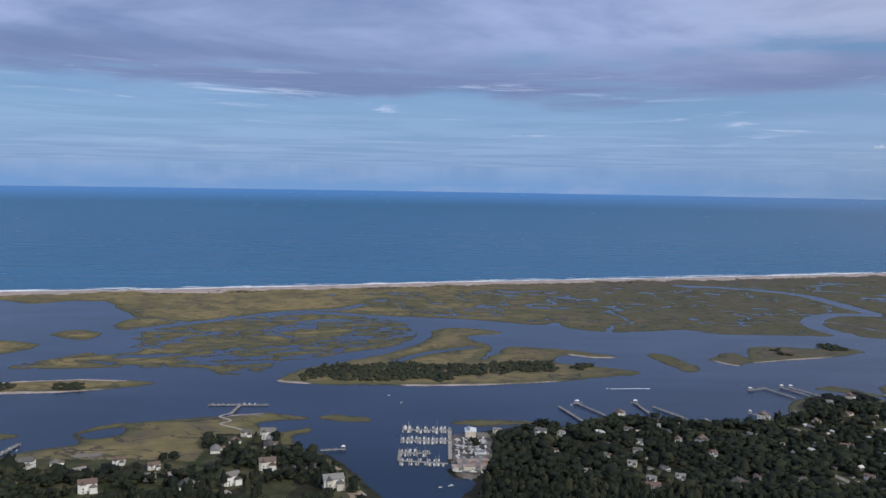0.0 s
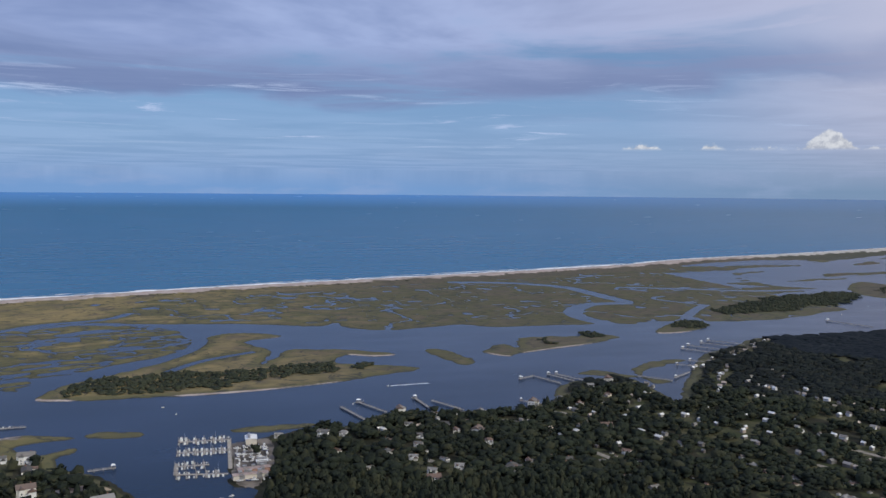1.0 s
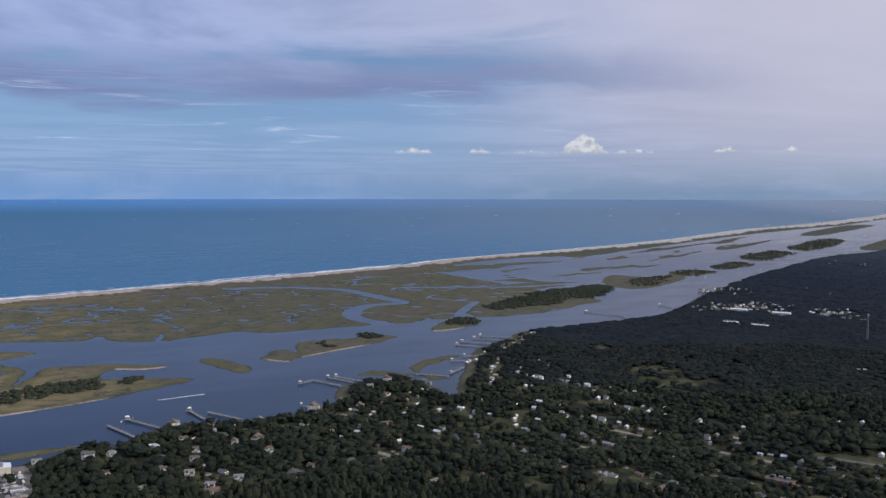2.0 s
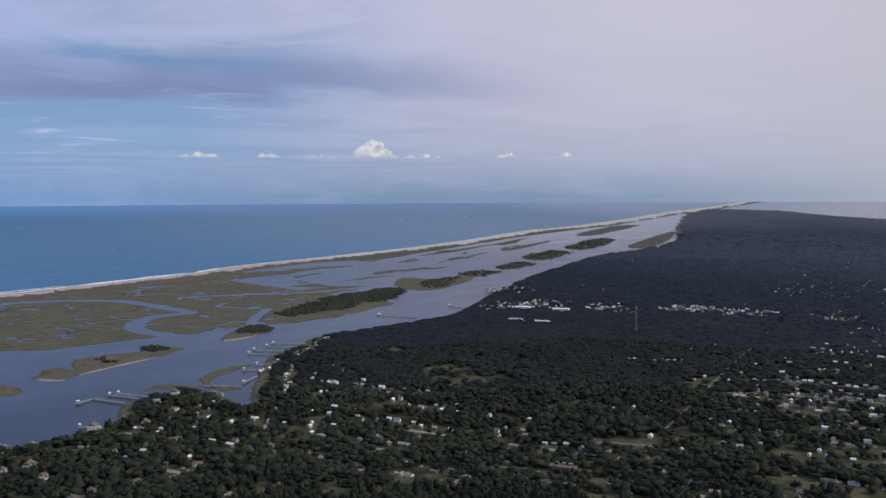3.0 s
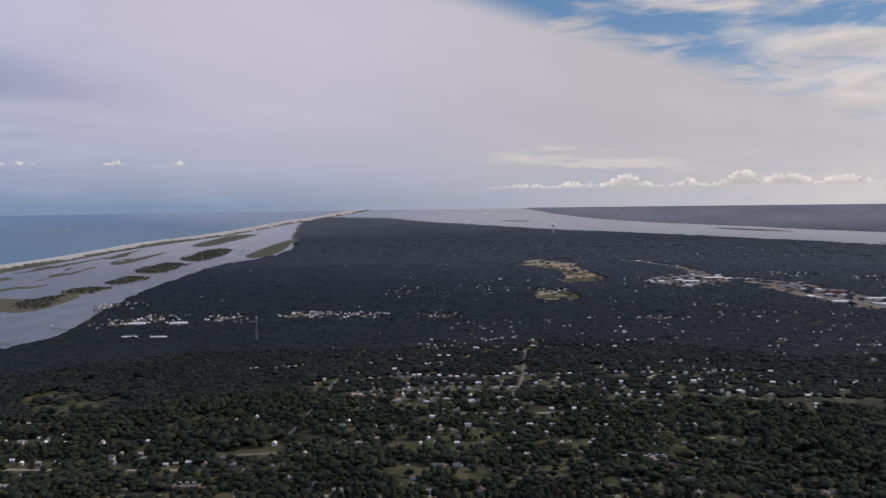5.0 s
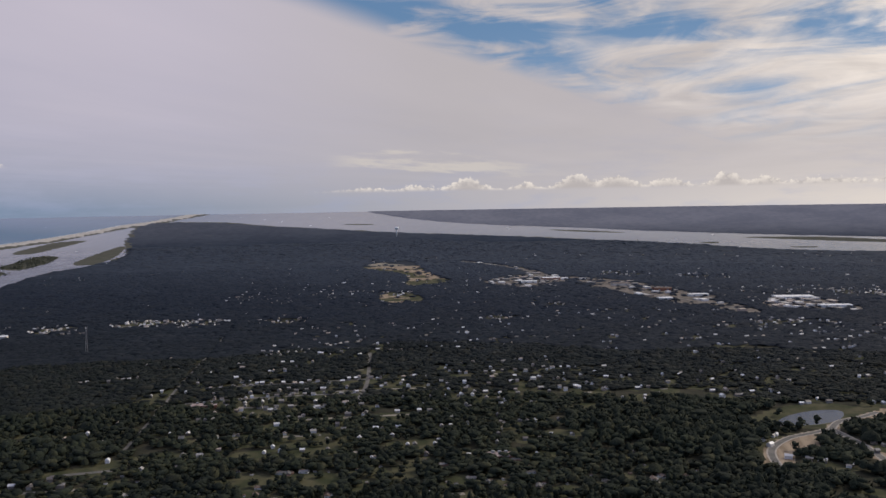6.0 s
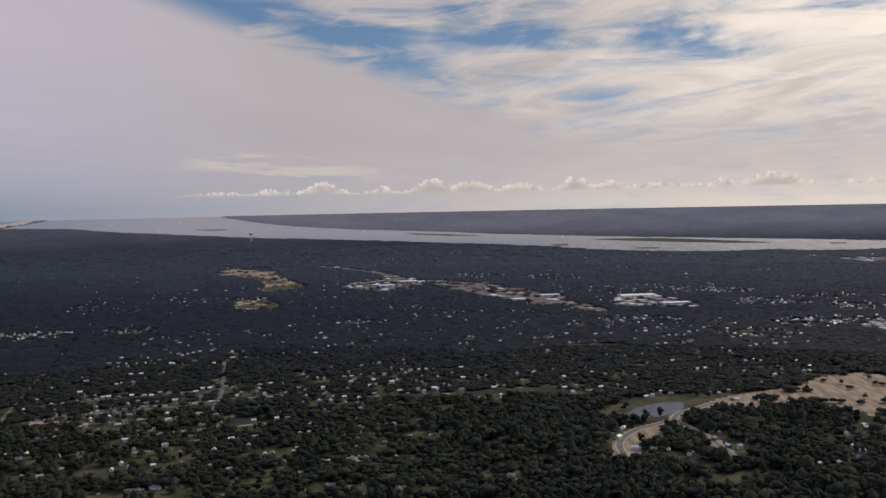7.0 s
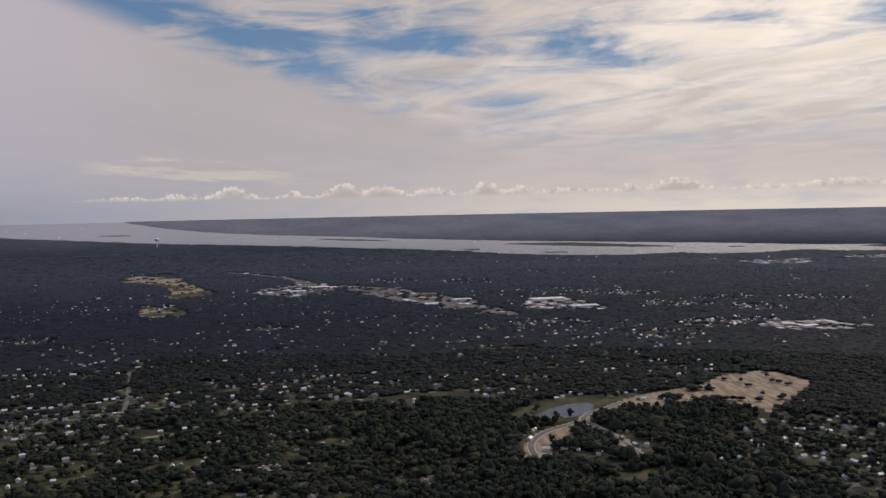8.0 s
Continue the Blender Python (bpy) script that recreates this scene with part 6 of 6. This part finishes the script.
for args in ((28, 752, 13, 9, 5, 90, "siding", "metal_roof", "boatyard shed with pale siding and a metal roof"),
             (34, 690, 8, 6, 3.4, 0, "siding", "metal_roof", "small boatyard workshop with pale siding"),
             (24, 661, 26, 6, 3.2, 8, "siding", "shingle_rose", "long low boat shed with a weathered reddish roof"),
             (27, 674, 24, 6, 3.2, 8, "siding", "shingle_rose", "long low boat shed with a weathered reddish roof"),
             (2010, -330, 80, 34, 6, -80, "white", "metal_roof", "large store with a bright white roof"), (1860, -385, 60, 22, 5, -80, "white", "metal_roof", "long warehouse with a bright white roof"),
             (2360, 285, 42, 26, 5, -80, "white", "metal_roof", "pale store with a white roof"), (2050, -135, 44, 20, 5, -75, "siding", "metal_roof", "pale store with a metal roof"),
             (2170, -60, 40, 26, 7, -75, "brick", "shingle", "shop building with a dark roof"), (2450, 235, 50, 28, 7, -70, "siding", "metal_roof", "shop building with a pale roof"),
             (2290, 40, 44, 24, 7, -70, "siding", "shingle", "shop building with a grey roof"), (1960, -60, 30, 20, 6, -75, "siding", "metal_roof", "small shop with a pale roof"),
             (1122, 1030, 24, 11, 4, -60, "white", "metal_roof", "marina store with white walls and roof"), (1135, 985, 32, 9, 4, -60, "white", "metal_roof", "long boat store with a white roof"),
             (1275, 1055, 30, 16, 6, -60, "siding", "metal_roof", "pale waterside building with metal roof"), (1240, 1120, 28, 15, 7, -60, "white", "metal_roof", "white waterside building with metal roof"),
             (535, 440, 20, 8, 3.5, -70, "brick", "shingle", "long low brick school building"), (730, 115, 20, 13, 4.0, -75, "brick", "shingle_rose", "brick church hall with a weathered reddish roof"),
             (865, 460, 26, 14, 4, -65, "brick", "shingle_rose", "low school building with a reddish roof"), (790, -162, 17, 7, 3, -80, "white", "metal_roof", "low white amenity building"),
             (1480, -700, 30, 14, 4, -70, "white", "metal_roof", "pale warehouse on graded ground"), (1530, -745, 24, 12, 4, -70, "siding", "metal_roof", "pale metal shed on graded ground")):
    big_shed(*args)


def make_shops():
    """The many low flat roofs of the shops and works along the highway."""
    rng = np.random.default_rng(61)
    vs, fs, n = [], [], 0
    box_f = np.array([(0, 1, 5, 4), (1, 2, 6, 5), (2, 3, 7, 6), (3, 0, 4, 7), (4, 5, 6, 7)])
    for area in BARE:
        a = np.array(area, float)
        lo, hi = a.min(0), a.max(0)
        for i in range(60):
            x, y = rng.uniform(lo[0], hi[0]), rng.uniform(lo[1], hi[1])
            if depth_in(np.array([x]), np.array([y]), area)[0] < 3:
                continue
            w, d, h = rng.uniform(5, 15), rng.uniform(4, 9), rng.uniform(2.5, 5)
            c, q = math.cos(radians(20)), math.sin(radians(20))
            v = np.array([(sx * w, sy * d, z) for z in (0, h) for sx, sy in ((-1, -1), (1, -1), (1, 1), (-1, 1))])
            z0 = 1.9 + float(rise(np.array(x), np.array(y)))
            vs.append(np.stack([v[:, 0] * c - v[:, 1] * q + x, v[:, 0] * q + v[:, 1] * c + y, v[:, 2] + z0], -1)), fs.append(box_f + n)
            n += 8
    tagged(new("shop_blocks", raw_mesh("shop_blocks", np.concatenate(vs), np.concatenate(fs), [MAT["far_house"]])),
           "far low flat-roofed shops and workshops along a highway", "buildings", kind="stuff")


make_shops()


def lattice_mast(x, y, h):
    ob = thing("radio_mast", "slender grey steel lattice radio mast among trees", "mast", m=pose(x, y, 1.9))
    for i in range(3):
        a = i * 2.094
        part("leg", from_bm("leg", tube_bm((2.2 * math.cos(a), 2.2 * math.sin(a), 0), (0.45 * math.cos(a), 0.45 * math.sin(a), h), 0.16, 6), "steel"), ob)
    for k in range(12):
        z0, z1 = h * k / 12, h * (k + 1) / 12
        r0, r1 = 2.2 - 1.75 * z0 / h, 2.2 - 1.75 * z1 / h
        for i in range(3):
            a, b = i * 2.094, (i + 1) * 2.094
            part("brace", from_bm("brace", tube_bm((r0 * math.cos(a), r0 * math.sin(a), z0), (r1 * math.cos(b), r1 * math.sin(b), z1), 0.08, 4), "steel"), ob)
    for i in range(3):
        a = i * 2.094 + 1
        part("antenna", from_bm("antenna", box_bm((1.2 * math.cos(a) - 0.2, 1.2 * math.sin(a) - 0.2, h - 4), (1.2 * math.cos(a) + 0.2, 1.2 * math.sin(a) + 0.2, h - 1.5), 0.03), "white"), ob)


def water_tower(x, y, h):
    ob = thing("water_tower", "pale water tower with a round tank", "tower", m=pose(x, y, 3 + float(rise(np.array(float(x)), np.array(float(y))))))
    part("column", from_bm("column", tube_bm((0, 0, -2), (0, 0, h * 0.72), 2.6, 12, 1.8), "white"), ob)
    bm = bmesh.new()
    bmesh.ops.create_uvsphere(bm, u_segments=18, v_segments=10, radius=h * 0.2, matrix=Matrix.Translation((0, 0, h * 0.84)) @ Matrix.Diagonal((1.25, 1.25, 0.8, 1)))
    part("tank", from_bm("tank", bm, "white"), ob)


lattice_mast(1165, 810, 42)
water_tower(3905, 1080, 40)
